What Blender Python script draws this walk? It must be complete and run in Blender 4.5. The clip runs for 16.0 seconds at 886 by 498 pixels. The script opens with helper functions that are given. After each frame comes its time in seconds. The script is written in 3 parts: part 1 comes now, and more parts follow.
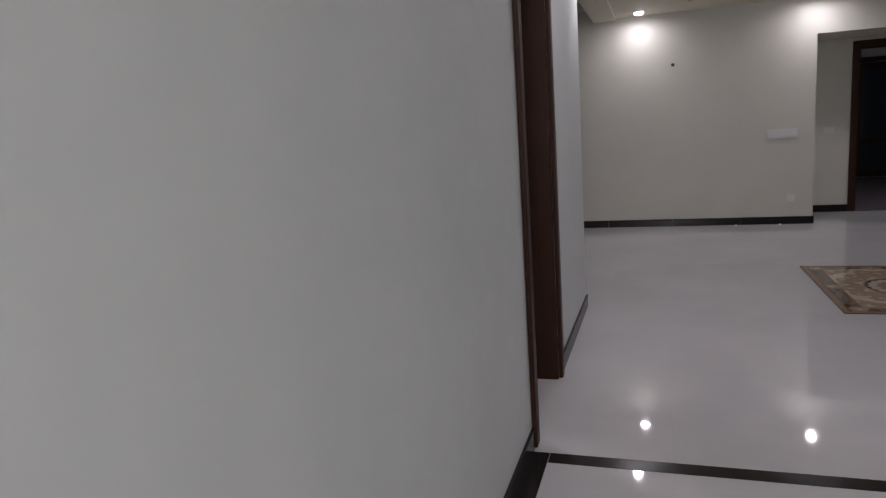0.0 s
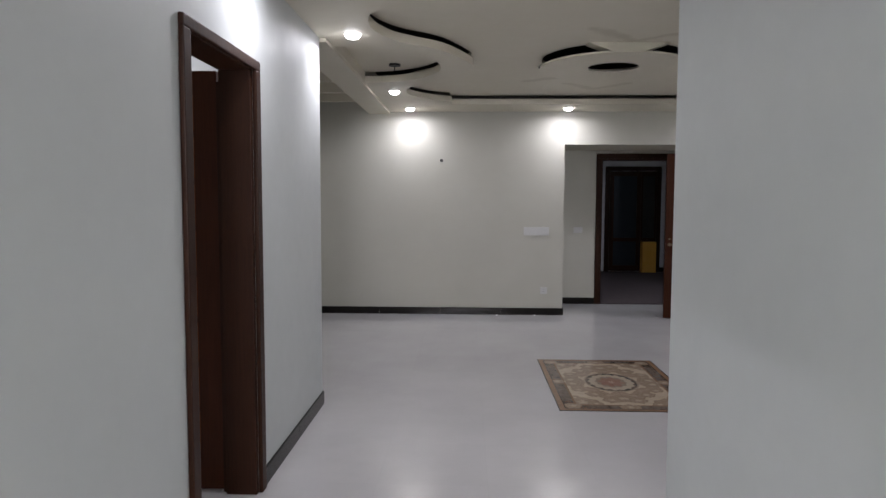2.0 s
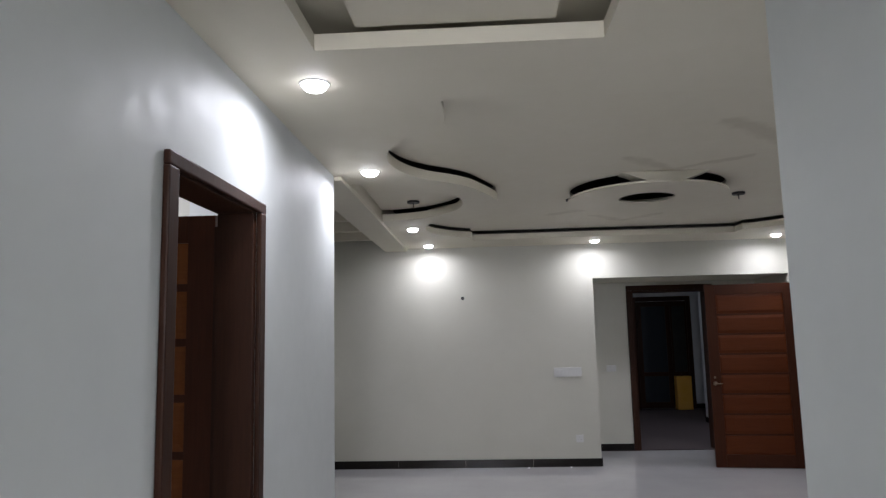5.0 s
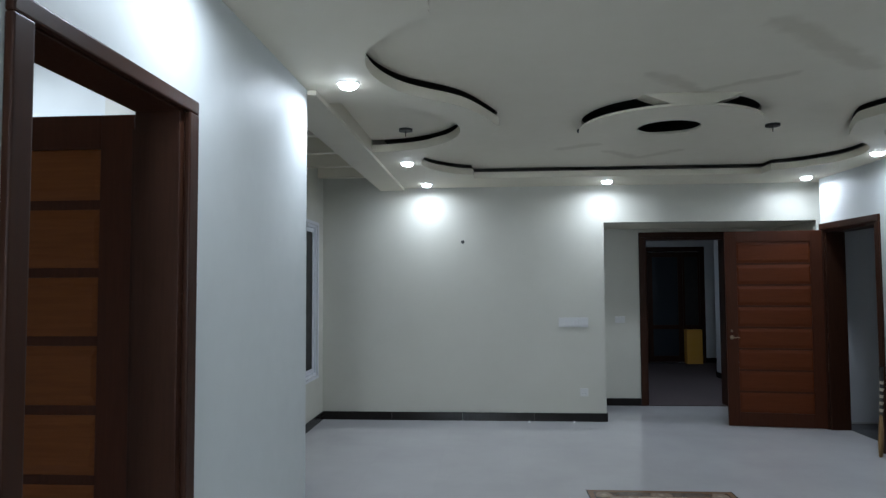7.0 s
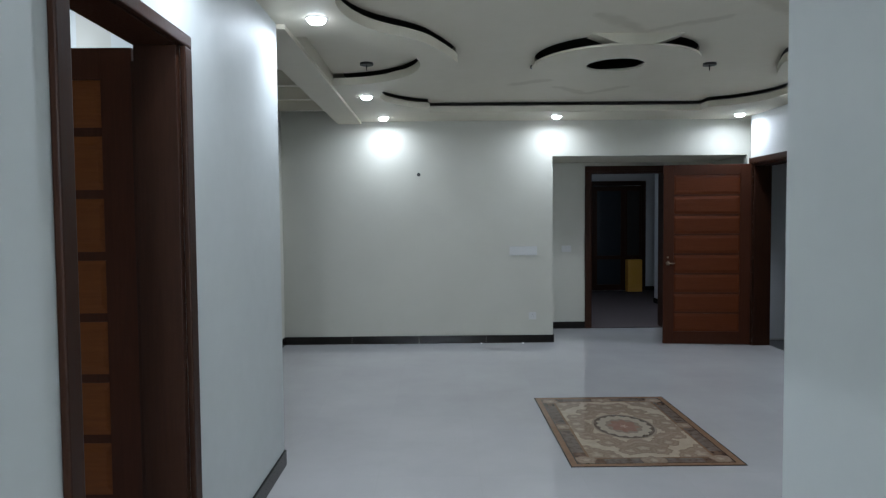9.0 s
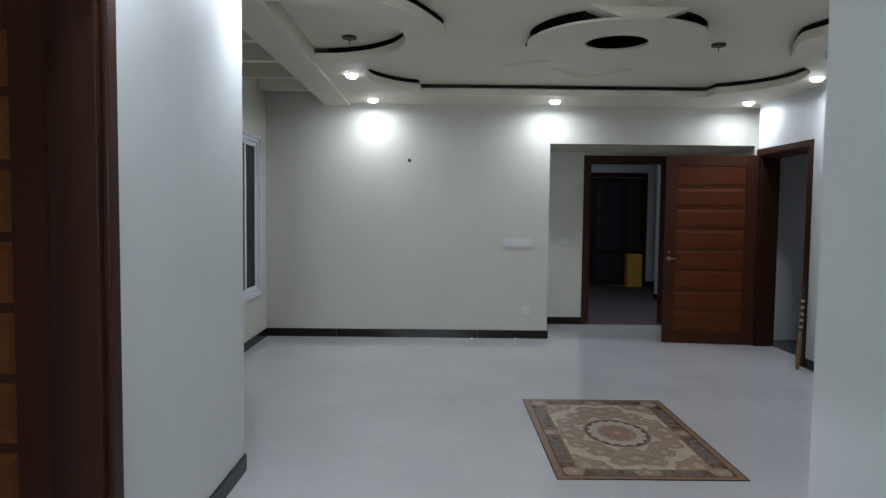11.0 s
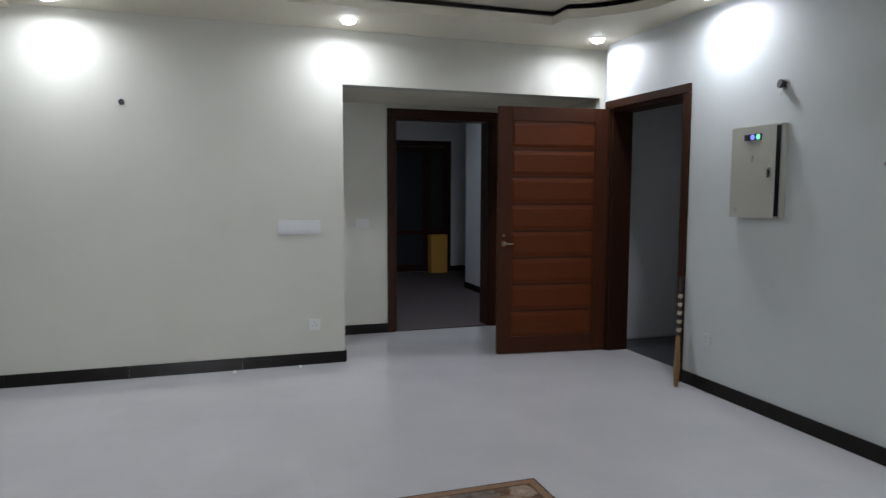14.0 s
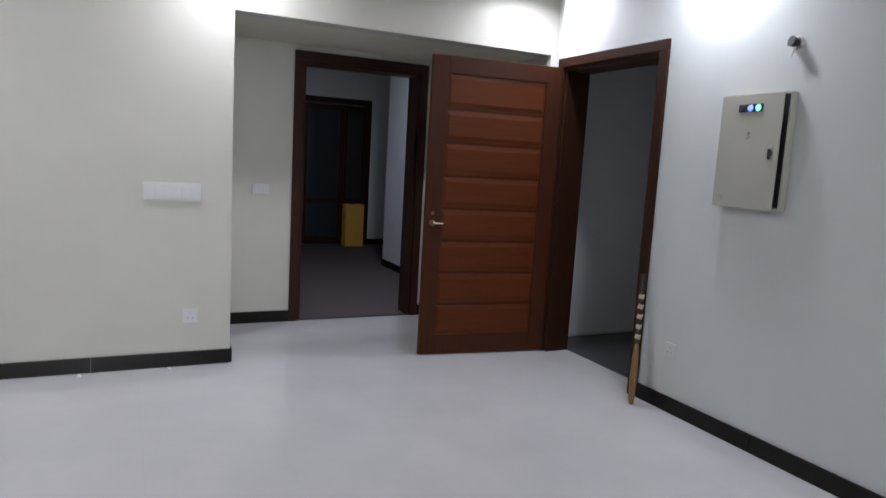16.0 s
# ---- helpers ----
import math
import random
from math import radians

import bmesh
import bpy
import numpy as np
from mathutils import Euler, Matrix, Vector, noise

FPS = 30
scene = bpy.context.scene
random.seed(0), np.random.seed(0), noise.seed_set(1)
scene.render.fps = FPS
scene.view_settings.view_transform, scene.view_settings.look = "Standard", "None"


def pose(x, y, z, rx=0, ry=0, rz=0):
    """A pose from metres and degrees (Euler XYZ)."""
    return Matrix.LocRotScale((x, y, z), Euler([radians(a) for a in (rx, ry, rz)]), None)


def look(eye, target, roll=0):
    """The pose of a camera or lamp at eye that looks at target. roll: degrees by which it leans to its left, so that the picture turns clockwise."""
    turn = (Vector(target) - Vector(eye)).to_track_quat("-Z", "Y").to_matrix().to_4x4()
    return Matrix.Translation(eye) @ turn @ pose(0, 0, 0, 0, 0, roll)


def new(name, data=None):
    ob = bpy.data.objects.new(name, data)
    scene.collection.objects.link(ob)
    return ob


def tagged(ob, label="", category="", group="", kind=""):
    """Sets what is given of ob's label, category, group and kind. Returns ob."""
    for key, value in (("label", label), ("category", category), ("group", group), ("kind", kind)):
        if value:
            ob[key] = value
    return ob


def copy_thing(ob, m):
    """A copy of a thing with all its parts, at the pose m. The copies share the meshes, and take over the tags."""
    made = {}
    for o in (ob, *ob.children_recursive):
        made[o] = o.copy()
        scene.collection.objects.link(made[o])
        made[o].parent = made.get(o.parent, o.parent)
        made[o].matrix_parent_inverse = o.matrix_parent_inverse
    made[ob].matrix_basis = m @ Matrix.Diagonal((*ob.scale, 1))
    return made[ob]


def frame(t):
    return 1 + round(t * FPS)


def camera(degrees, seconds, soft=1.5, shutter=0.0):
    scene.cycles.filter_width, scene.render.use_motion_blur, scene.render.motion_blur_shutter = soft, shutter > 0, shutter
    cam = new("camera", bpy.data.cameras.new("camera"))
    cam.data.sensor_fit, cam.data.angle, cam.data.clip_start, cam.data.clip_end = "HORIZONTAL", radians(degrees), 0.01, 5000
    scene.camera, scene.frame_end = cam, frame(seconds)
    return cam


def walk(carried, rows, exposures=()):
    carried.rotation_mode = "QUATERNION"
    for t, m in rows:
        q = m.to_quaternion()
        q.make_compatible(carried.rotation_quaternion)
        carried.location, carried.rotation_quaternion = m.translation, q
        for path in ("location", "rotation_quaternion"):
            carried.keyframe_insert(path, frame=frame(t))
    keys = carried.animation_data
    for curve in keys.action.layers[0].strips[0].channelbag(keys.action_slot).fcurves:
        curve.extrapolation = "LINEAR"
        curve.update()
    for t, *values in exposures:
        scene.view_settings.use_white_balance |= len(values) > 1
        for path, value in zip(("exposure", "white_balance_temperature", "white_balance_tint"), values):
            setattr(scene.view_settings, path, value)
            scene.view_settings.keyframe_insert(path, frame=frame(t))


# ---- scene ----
cam = camera(67.1, 16.0, soft=1.3, shutter=0.25)
PATH = [
    (0, (0.553, 0.437, 1.421), (-0.064, 2.308, 1.077), -3.9),
    (0.5, (0.63, 0.428, 1.428), (-0.054, 2.281, 1.114), -4.3),
    (1, (0.864, 0.53, 1.459), (0.401, 2.453, 1.167), -0.2),
    (1.5, (0.993, 0.708, 1.45), (0.89, 2.689, 1.2), -0.5),
    (2, (1.081, 0.706, 1.526), (1.009, 2.7, 1.382), 0.2),
    (2.5, (1.192, 0.64, 1.538), (0.931, 2.623, 1.513), -1.2),
    (3, (1.216, 0.608, 1.61), (0.969, 2.59, 1.727), -0.1),
    (3.5, (1.151, 0.685, 1.617), (0.879, 2.663, 1.746), 0.5),
    (4, (1.006, 0.809, 1.642), (0.896, 2.79, 1.893), -0.7),
    (6.5, (0.957, 1.824, 1.607), (0.83, 3.81, 1.806), -2.0),
    (7, (1.047, 1.851, 1.578), (0.908, 3.843, 1.681), -0.3),
    (7.5, (1.08, 1.864, 1.57), (0.965, 3.86, 1.621), -0.3),
    (8, (1.094, 1.823, 1.546), (0.965, 3.818, 1.521), -1.1),
    (8.5, (1.041, 1.644, 1.511), (0.972, 3.642, 1.439), -1.0),
    (9, (0.969, 1.515, 1.514), (0.982, 3.513, 1.426), -0.5),
    (11.5, (1.119, 2.124, 1.469), (1.126, 4.119, 1.33), 0.7),
    (12, (1.135, 2.469, 1.443), (1.151, 4.462, 1.274), -1.1),
    (12.5, (1.254, 2.943, 1.401), (1.511, 4.923, 1.279), 2.5),
    (13, (1.274, 3.321, 1.365), (1.478, 5.303, 1.189), 3.0),
    (13.5, (1.317, 3.749, 1.391), (1.741, 5.695, 1.2), 0.0),
    (14, (1.395, 4.196, 1.422), (2.027, 6.085, 1.248), 0.2),
    (14.5, (1.495, 4.611, 1.425), (2.389, 6.393, 1.269), 1.1),
    (15, (1.586, 4.837, 1.457), (2.632, 6.535, 1.3), -1.0),
    (15.5, (1.696, 5.021, 1.447), (2.57, 6.817, 1.341), 1.1),
    (16, (1.727, 5.157, 1.41), (2.589, 6.942, 1.149), 3.3),
]
# the clip's camera drifts in exposure and white balance: seconds, stops, kelvin, tint
EXPOSURES = [(0, -0.62, 6600, 26), (1, -0.38, 6750, 26), (2, -0.12, 6450, 21), (3, -0.14, 6300, 21), (4, -0.14, 6350, 20), (6.5, -0.2, 5950, 14), (7, -0.15, 5700, 9),
             (9, -0.08, 5750, 9), (12, -0.08, 6050, 14), (13.5, 0.0, 6100, 14), (14.5, 0.26, 6150, 16), (16, 0.50, 6150, 19)]
walk(cam, [(t, look(eye, target, roll)) for t, eye, target, roll in PATH], EXPOSURES)

# ---- lamps and exposure ----
world = bpy.data.worlds.new("night_sky")
scene.world = world
world.use_nodes = True
world.node_tree.nodes["Background"].inputs["Color"].default_value = (0.010, 0.012, 0.020, 1)
world.node_tree.nodes["Background"].inputs["Strength"].default_value = 0.15

COOL = (0.93, 0.97, 1.0)
LAMP_W, HALL_W, SPREAD = 8.3, 350.0, 172


def disc_lamp(name, x, y, z, watts, size=0.09, spread=180):
    data = bpy.data.lights.new(name, "AREA")
    data.shape, data.size, data.energy, data.color = "DISK", size, watts, COOL
    data.spread = radians(spread)
    ob = new(name, data)
    ob.matrix_world = pose(x, y, z)
    return ob


LOW, FACE_TOP, HIGH = 2.70, 2.765, 2.808      # false ceiling: border, top of its edge, upper board
DOWNLIGHTS = [(0.288, 3.94), (0.263, 5.505), (0.289, 7.985), (0.342, 9.34), (2.35, 9.31), (4.455, 9.25),
              (4.435, 7.885), (4.435, 5.51), (2.51, 3.75), (4.40, 3.75)]
for dx, dy in DOWNLIGHTS:
    disc_lamp("downlight_lamp", dx, dy, LOW - 0.0355, LAMP_W, spread=SPREAD)
fill_data = bpy.data.lights.new("hall_fill", "POINT")              # added point lamp, unseen at the hall's far end behind the walk, brightens it
fill_data.energy, fill_data.color, fill_data.shadow_soft_size = HALL_W, COOL, 0.35
new("hall_fill", fill_data).matrix_world = pose(0.9, -2.7, 2.4)
disc_lamp("bedroom_lamp", -1.7, 4.55, 2.97, 46.0, 0.15)       # lit bedroom behind the open door
disc_lamp("corridor_lamp", 4.28, 11.5, 2.66, 12.0, 0.15).data.color = (0.82, 0.91, 1.0)      # dim lamp round the corner of the corridor


# ---- materials ----
def material(name):
    m = bpy.data.materials.new(name)
    m.use_nodes = True
    nt = m.node_tree
    return m, nt, nt.nodes["Principled BSDF"]


def node(nt, kind, **values):
    n = nt.nodes.new(kind)
    for k, v in values.items():
        n.inputs[k].default_value = v
    return n


def coords(nt, scale=(1, 1, 1)):
    tc = nt.nodes.new("ShaderNodeTexCoord")
    mp = node(nt, "ShaderNodeMapping", Scale=scale)
    nt.links.new(tc.outputs["Object"], mp.inputs["Vector"])
    return mp.outputs["Vector"]


def ramp(nt, fac, stops):
    r = nt.nodes.new("ShaderNodeValToRGB")
    els = r.color_ramp.elements
    while len(els) < len(stops):
        els.new(0.5)
    for e, (p, c) in zip(els, stops):
        e.position, e.color = p, (*c, 1)
    nt.links.new(fac, r.inputs["Fac"])
    return r.outputs["Color"]


def bump(nt, bsdf, height, strength, distance=0.002):
    b = node(nt, "ShaderNodeBump", Strength=strength, Distance=distance)
    nt.links.new(height, b.inputs["Height"])
    nt.links.new(b.outputs["Normal"], bsdf.inputs["Normal"])


def noise_fac(nt, vec, scale, detail=4, rough=0.55):
    n = node(nt, "ShaderNodeTexNoise", Scale=scale, Detail=detail, Roughness=rough)
    nt.links.new(vec, n.inputs["Vector"])
    return n.outputs["Fac"]


def paint(name, base, spread=0.02, rough=0.55, grain=220.0, strength=0.12):
    m, nt, b = material(name)
    v = coords(nt)
    lo, hi = [max(0, c - spread) for c in base], [min(1, c + spread) for c in base]
    nt.links.new(ramp(nt, noise_fac(nt, v, 1.7, 6, 0.65), [(0.3, lo), (0.7, hi)]), b.inputs["Base Color"])
    r = ramp(nt, noise_fac(nt, v, 9.0), [(0.3, (rough - 0.08,) * 3), (0.7, (rough + 0.08,) * 3)])
    nt.links.new(r, b.inputs["Roughness"])
    bump(nt, b, noise_fac(nt, v, grain, 2), strength, 0.001)
    return m


WALL = paint("wall_paint", (0.560, 0.583, 0.572), 0.015, 0.55)
CREAM = paint("cream_wall_paint", (0.522, 0.513, 0.450), 0.015, 0.55)
# dark base puts the shade of the ceiling coves into the colour
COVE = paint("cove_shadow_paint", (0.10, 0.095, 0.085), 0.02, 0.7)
BLUEWALL = paint("bluish_wall_paint", (0.76, 0.775, 0.80), 0.015, 0.5)
SWITCH = paint("white_switch_plastic", (0.585, 0.585, 0.575), 0.01, 0.35, 90, 0.02)
GREY_METAL = paint("enclosure_grey_enamel", (0.41, 0.405, 0.345), 0.015, 0.35, 300, 0.05)
ALU = paint("window_white_aluminium", (0.62, 0.63, 0.67), 0.02, 0.35, 300, 0.04)
RUBBER = paint("black_rubber_and_gap", (0.02, 0.02, 0.022), 0.005, 0.5, 300, 0.1)
DUCT = paint("black_conduit", (0.03, 0.03, 0.03), 0.008, 0.45, 300, 0.1)
GRIP = paint("bat_grip_black", (0.02, 0.016, 0.014), 0.006, 0.6, 150, 0.3)
TAPE = paint("bat_tape_cream", (0.46, 0.40, 0.30), 0.03, 0.6, 150, 0.2)
WIRE = paint("grey_brown_wire", (0.16, 0.125, 0.095), 0.02, 0.5, 200, 0.1)
SCRAP = paint("white_packing_film", (0.80, 0.80, 0.80), 0.01, 0.3, 200, 0.1)
YELLOW = paint("yellow_carton", (0.80, 0.43, 0.07), 0.03, 0.6, 80, 0.1)
# insect screens, and dark sheets that stand for an unlit opening
NIGHT = paint("dark_screen_and_opening", (0.014, 0.013, 0.010), 0.004, 0.7, 900, 0.2)


def ceiling_material():
    """Cream paint with soft brown streaks along six short lines."""
    m = paint("ceiling_paint", (0.69, 0.645, 0.53), 0.015, 0.6)
    nt = m.node_tree
    b = nt.nodes["Principled BSDF"]
    base = b.inputs["Base Color"].links[0].from_socket
    v = coords(nt)
    sep = nt.nodes.new("ShaderNodeSeparateXYZ")
    nt.links.new(v, sep.inputs[0])

    def op(kind, *args, clamp=False):
        n = nt.nodes.new("ShaderNodeMath")
        n.operation, n.use_clamp = kind, clamp
        for i, a in enumerate(args):
            if isinstance(a, (int, float)):
                n.inputs[i].default_value = a
            else:
                nt.links.new(a, n.inputs[i])
        return n.outputs[0]

    wob = op("MULTIPLY", op("SUBTRACT", noise_fac(nt, v, 7.0, 4), 0.5), 0.16)
    total = None
    for x0, y0, x1, y1, wd in ((2.02, 5.81, 2.42, 6.22, 0.10), (2.42, 6.22, 2.86, 5.86, 0.08), (2.42, 5.04, 3.25, 5.80, 0.13), (1.70, 8.0, 2.01, 7.81, 0.12),
                               (2.14, 8.15, 2.50, 8.52, 0.10), (2.50, 8.52, 2.83, 8.15, 0.10)):
        length = math.hypot(x1 - x0, y1 - y0)
        ux, uy = (x1 - x0) / length, (y1 - y0) / length
        px, py = op("SUBTRACT", sep.outputs["X"], x0), op("SUBTRACT", sep.outputs["Y"], y0)
        along = op("ADD", op("MULTIPLY", px, ux), op("MULTIPLY", py, uy))
        across = op("ABSOLUTE", op("ADD", op("SUBTRACT", op("MULTIPLY", py, ux), op("MULTIPLY", px, uy)), wob))
        over = op("MAXIMUM", op("SUBTRACT", op("ABSOLUTE", op("SUBTRACT", along, length / 2)), length / 2), 0.0)
        d = op("ADD", across, over)
        streak = op("DIVIDE", op("SUBTRACT", wd * 0.75, d), wd * 0.5, clamp=True)
        total = streak if total is None else op("MAXIMUM", total, streak)
    fac = op("MULTIPLY", total, op("MULTIPLY", op("GREATER_THAN", sep.outputs["Z"], 2.69), 0.55))
    mix = nt.nodes.new("ShaderNodeMix")
    mix.data_type = "RGBA"
    nt.links.new(fac, mix.inputs["Factor"])
    nt.links.new(base, mix.inputs["A"])
    mix.inputs["B"].default_value = (0.50, 0.45, 0.345, 1)
    nt.links.new(mix.outputs["Result"], b.inputs["Base Color"])
    return m


CEIL = ceiling_material()


def floor_material():
    m, nt, b = material("polished_white_porcelain")
    v = coords(nt)
    soft = ramp(nt, noise_fac(nt, v, 0.9, 7, 0.62), [(0.28, (0.475, 0.467, 0.472)), (0.72, (0.565, 0.557, 0.562))])
    tile = node(nt, "ShaderNodeTexBrick", Scale=1.0)
    tile.offset, tile.squash = 0.0, 1.0
    tile.inputs["Brick Width"].default_value = tile.inputs["Row Height"].default_value = 0.6
    tile.inputs["Mortar Size"].default_value = 0.0008
    for k, c in (("Color1", 1.0), ("Color2", 0.975), ("Mortar", 0.91)):
        tile.inputs[k].default_value = (c, c, c, 1)
    nt.links.new(v, tile.inputs["Vector"])
    mix = nt.nodes.new("ShaderNodeMix")
    mix.data_type, mix.blend_type = "RGBA", "MULTIPLY"
    mix.inputs["Factor"].default_value = 1.0
    nt.links.new(soft, mix.inputs["A"])
    nt.links.new(tile.outputs["Color"], mix.inputs["B"])
    nt.links.new(mix.outputs["Result"], b.inputs["Base Color"])
    nt.links.new(ramp(nt, noise_fac(nt, v, 3.0, 6), [(0.3, (0.025,) * 3), (0.75, (0.06,) * 3)]), b.inputs["Roughness"])
    b.inputs["Specular IOR Level"].default_value = 0.45
    bump(nt, b, noise_fac(nt, v, 6.0, 2), 0.008, 0.002)
    return m


FLOOR = floor_material()


def granite(name, base, fleck, rough=0.22):
    m, nt, b = material(name)
    v = coords(nt)
    c = ramp(nt, noise_fac(nt, v, 60.0, 8, 0.75), [(0.40, base), (0.62, base), (0.78, fleck)])
    nt.links.new(c, b.inputs["Base Color"])
    b.inputs["Roughness"].default_value = rough
    b.inputs["Specular IOR Level"].default_value = 0.16
    return m


GRANITE = granite("black_granite", (0.0135, 0.0115, 0.0105), (0.13, 0.10, 0.08))
DARK_TILE = granite("dark_grey_tile", (0.060, 0.062, 0.068), (0.10, 0.10, 0.105), 0.10)


def wood(name, dark, light, grain=(30, 30, 1.6), rough=0.42):
    m, nt, b = material(name)
    b.inputs["Specular IOR Level"].default_value = 0.14
    info = nt.nodes.new("ShaderNodeObjectInfo")
    v = coords(nt, grain)
    add = nt.nodes.new("ShaderNodeVectorMath")
    nt.links.new(v, add.inputs[0])
    nt.links.new(info.outputs["Random"], add.inputs[1])
    n1 = noise_fac(nt, add.outputs[0], 3.0, 8, 0.65)
    nt.links.new(ramp(nt, n1, [(0.30, dark), (0.72, light)]), b.inputs["Base Color"])
    nt.links.new(ramp(nt, n1, [(0.3, (rough - 0.06,) * 3), (0.7, (rough + 0.1,) * 3)]), b.inputs["Roughness"])
    bump(nt, b, noise_fac(nt, add.outputs[0], 22.0, 3), 0.15, 0.001)
    return m


FRAME_WOOD = wood("dark_stained_frame_wood", (0.027, 0.0104, 0.0056), (0.042, 0.016, 0.008))
RAIL_WOOD = wood("dark_stained_rail_wood", (0.047, 0.0142, 0.0062), (0.067, 0.0205, 0.0087))
PANEL_WOOD = wood("reddish_panel_wood", (0.090, 0.0222, 0.0062), (0.118, 0.0300, 0.0085), (1.6, 30, 30))
ORANGE_WOOD = wood("orange_panel_wood", (0.15, 0.045, 0.011), (0.20, 0.063, 0.0155), (1.6, 30, 30))
BAT_WOOD = wood("willow_wood", (0.18, 0.108, 0.045), (0.26, 0.157, 0.068))


def carpet_material():
    m, nt, b = material("mauve_brown_carpet")
    v = coords(nt)
    nt.links.new(ramp(nt, noise_fac(nt, v, 180.0, 3), [(0.3, (0.055, 0.040, 0.042)), (0.7, (0.105, 0.080, 0.082))]), b.inputs["Base Color"])
    b.inputs["Roughness"].default_value = 0.95
    bump(nt, b, noise_fac(nt, v, 300.0, 2), 0.6, 0.004)
    return m


CARPET = carpet_material()


def metal(name, col, rough):
    m, nt, b = material(name)
    b.inputs["Base Color"].default_value = (*col, 1)
    b.inputs["Metallic"].default_value = 1.0
    nt.links.new(ramp(nt, noise_fac(nt, coords(nt), 40.0), [(0.3, (rough * 0.7,) * 3), (0.7, (rough * 1.3,) * 3)]), b.inputs["Roughness"])
    return m


STEEL = metal("brushed_steel", (0.55, 0.53, 0.50), 0.3)
BRASS = metal("antique_brass", (0.24, 0.18, 0.12), 0.4)


def glass_material(name="window_glass"):
    m, nt, b = material(name)
    b.inputs["Base Color"].default_value = (0.9, 0.95, 0.95, 1)
    b.inputs["Roughness"].default_value = 0.01
    b.inputs["Transmission Weight"].default_value = 1.0
    b.inputs["IOR"].default_value = 1.45
    return m


GLASS = glass_material()


def dark_glass():
    m, nt, b = material("dark_reflective_glass")
    b.inputs["Base Color"].default_value = (0.036, 0.043, 0.050, 1)
    nt.links.new(ramp(nt, noise_fac(nt, coords(nt), 5.0), [(0.3, (0.04,) * 3), (0.7, (0.09,) * 3)]), b.inputs["Roughness"])
    return m


DARK_GLASS = dark_glass()


def glow(name, col, strength):
    m, nt, b = material(name)
    b.inputs["Base Color"].default_value = (0.8, 0.8, 0.8, 1)
    b.inputs["Emission Color"].default_value = (*col, 1)
    b.inputs["Emission Strength"].default_value = strength
    return m


LED = glow("lit_downlight_lens", COOL, 25.0)
BLUE_LED = glow("blue_indicator", (0.05, 0.08, 1.0), 1.3)
GREEN_LED = glow("green_indicator", (0.05, 0.85, 0.40), 0.9)
CITY = glow("far_street_light", (1.0, 0.75, 0.45), 6.0)
CITY_W = glow("far_white_light", (0.9, 0.95, 1.0), 5.0)


# ---- mesh helpers ----
def link_mesh(name, bm, mat):
    me = bpy.data.meshes.new(name)
    bmesh.ops.recalc_face_normals(bm, faces=bm.faces[:])
    bm.to_mesh(me)
    bm.free()
    for m in (mat if isinstance(mat, (list, tuple)) else [mat]):
        me.materials.append(m)
    return new(name, me)


def part(name, bm, mat, parent, label=""):
    ob = link_mesh(name, bm, mat)
    ob.parent = parent
    return tagged(ob, label)


def empty(name, m, label, category, group="", kind=""):
    ob = new(name)
    ob.empty_display_size = 0.1
    ob.matrix_world = m
    return tagged(ob, label, category, group, kind)


def add_box(bm, x0, x1, y0, y1, z0, z1, bevel=0.0, mat_index=0):
    r = bmesh.ops.create_cube(bm, size=1.0)
    vs = r["verts"]
    for v in vs:
        v.co = Vector(((x0 + x1) / 2 + v.co.x * (x1 - x0), (y0 + y1) / 2 + v.co.y * (y1 - y0), (z0 + z1) / 2 + v.co.z * (z1 - z0)))
    fs = list({f for v in vs for f in v.link_faces})
    for f in fs:
        f.material_index = mat_index
    if bevel:
        es = list({e for v in vs for e in v.link_edges})
        bmesh.ops.bevel(bm, geom=es, offset=bevel, segments=2, affect="EDGES", profile=0.6)


def boxes(*specs, bevel=0.0):
    bm = bmesh.new()
    for s in specs:
        add_box(bm, *s, bevel=bevel)
    return bm


def add_tube(bm, r0, r1, z0, z1, seg=24, m=None):
    r = bmesh.ops.create_cone(bm, cap_ends=True, segments=seg, radius1=r0, radius2=r1, depth=z1 - z0)
    bmesh.ops.translate(bm, verts=r["verts"], vec=(0, 0, (z0 + z1) / 2))
    if m is not None:
        bmesh.ops.transform(bm, matrix=m, verts=r["verts"])
    return r["verts"]


def lathe(profile, seg=32):
    """A turned shape from (radius, z) pairs."""
    bm = bmesh.new()
    rings = []
    for r, z in profile:
        rings.append([bm.verts.new((r * math.cos(2 * math.pi * i / seg), r * math.sin(2 * math.pi * i / seg), z)) for i in range(seg)])
    for a, b in zip(rings, rings[1:]):
        for i in range(seg):
            bm.faces.new((a[i], a[(i + 1) % seg], b[(i + 1) % seg], b[i]))
    return bm


def slab(outer, holes, z0, z1):
    """A flat board with holes, extruded from z0 to z1."""
    bm = bmesh.new()
    edges = []
    for loop in [outer, *holes]:
        vs = [bm.verts.new((x, y, z0)) for x, y in loop]
        edges += [bm.edges.new((vs[i], vs[(i + 1) % len(vs)])) for i in range(len(vs))]
    fill = bmesh.ops.triangle_fill(bm, use_beauty=True, use_dissolve=False, edges=edges)
    faces = [g for g in fill["geom"] if isinstance(g, bmesh.types.BMFace)]
    ext = bmesh.ops.extrude_face_region(bm, geom=faces)
    bmesh.ops.translate(bm, verts=[g for g in ext["geom"] if isinstance(g, bmesh.types.BMVert)], vec=(0, 0, z1 - z0))
    return bm


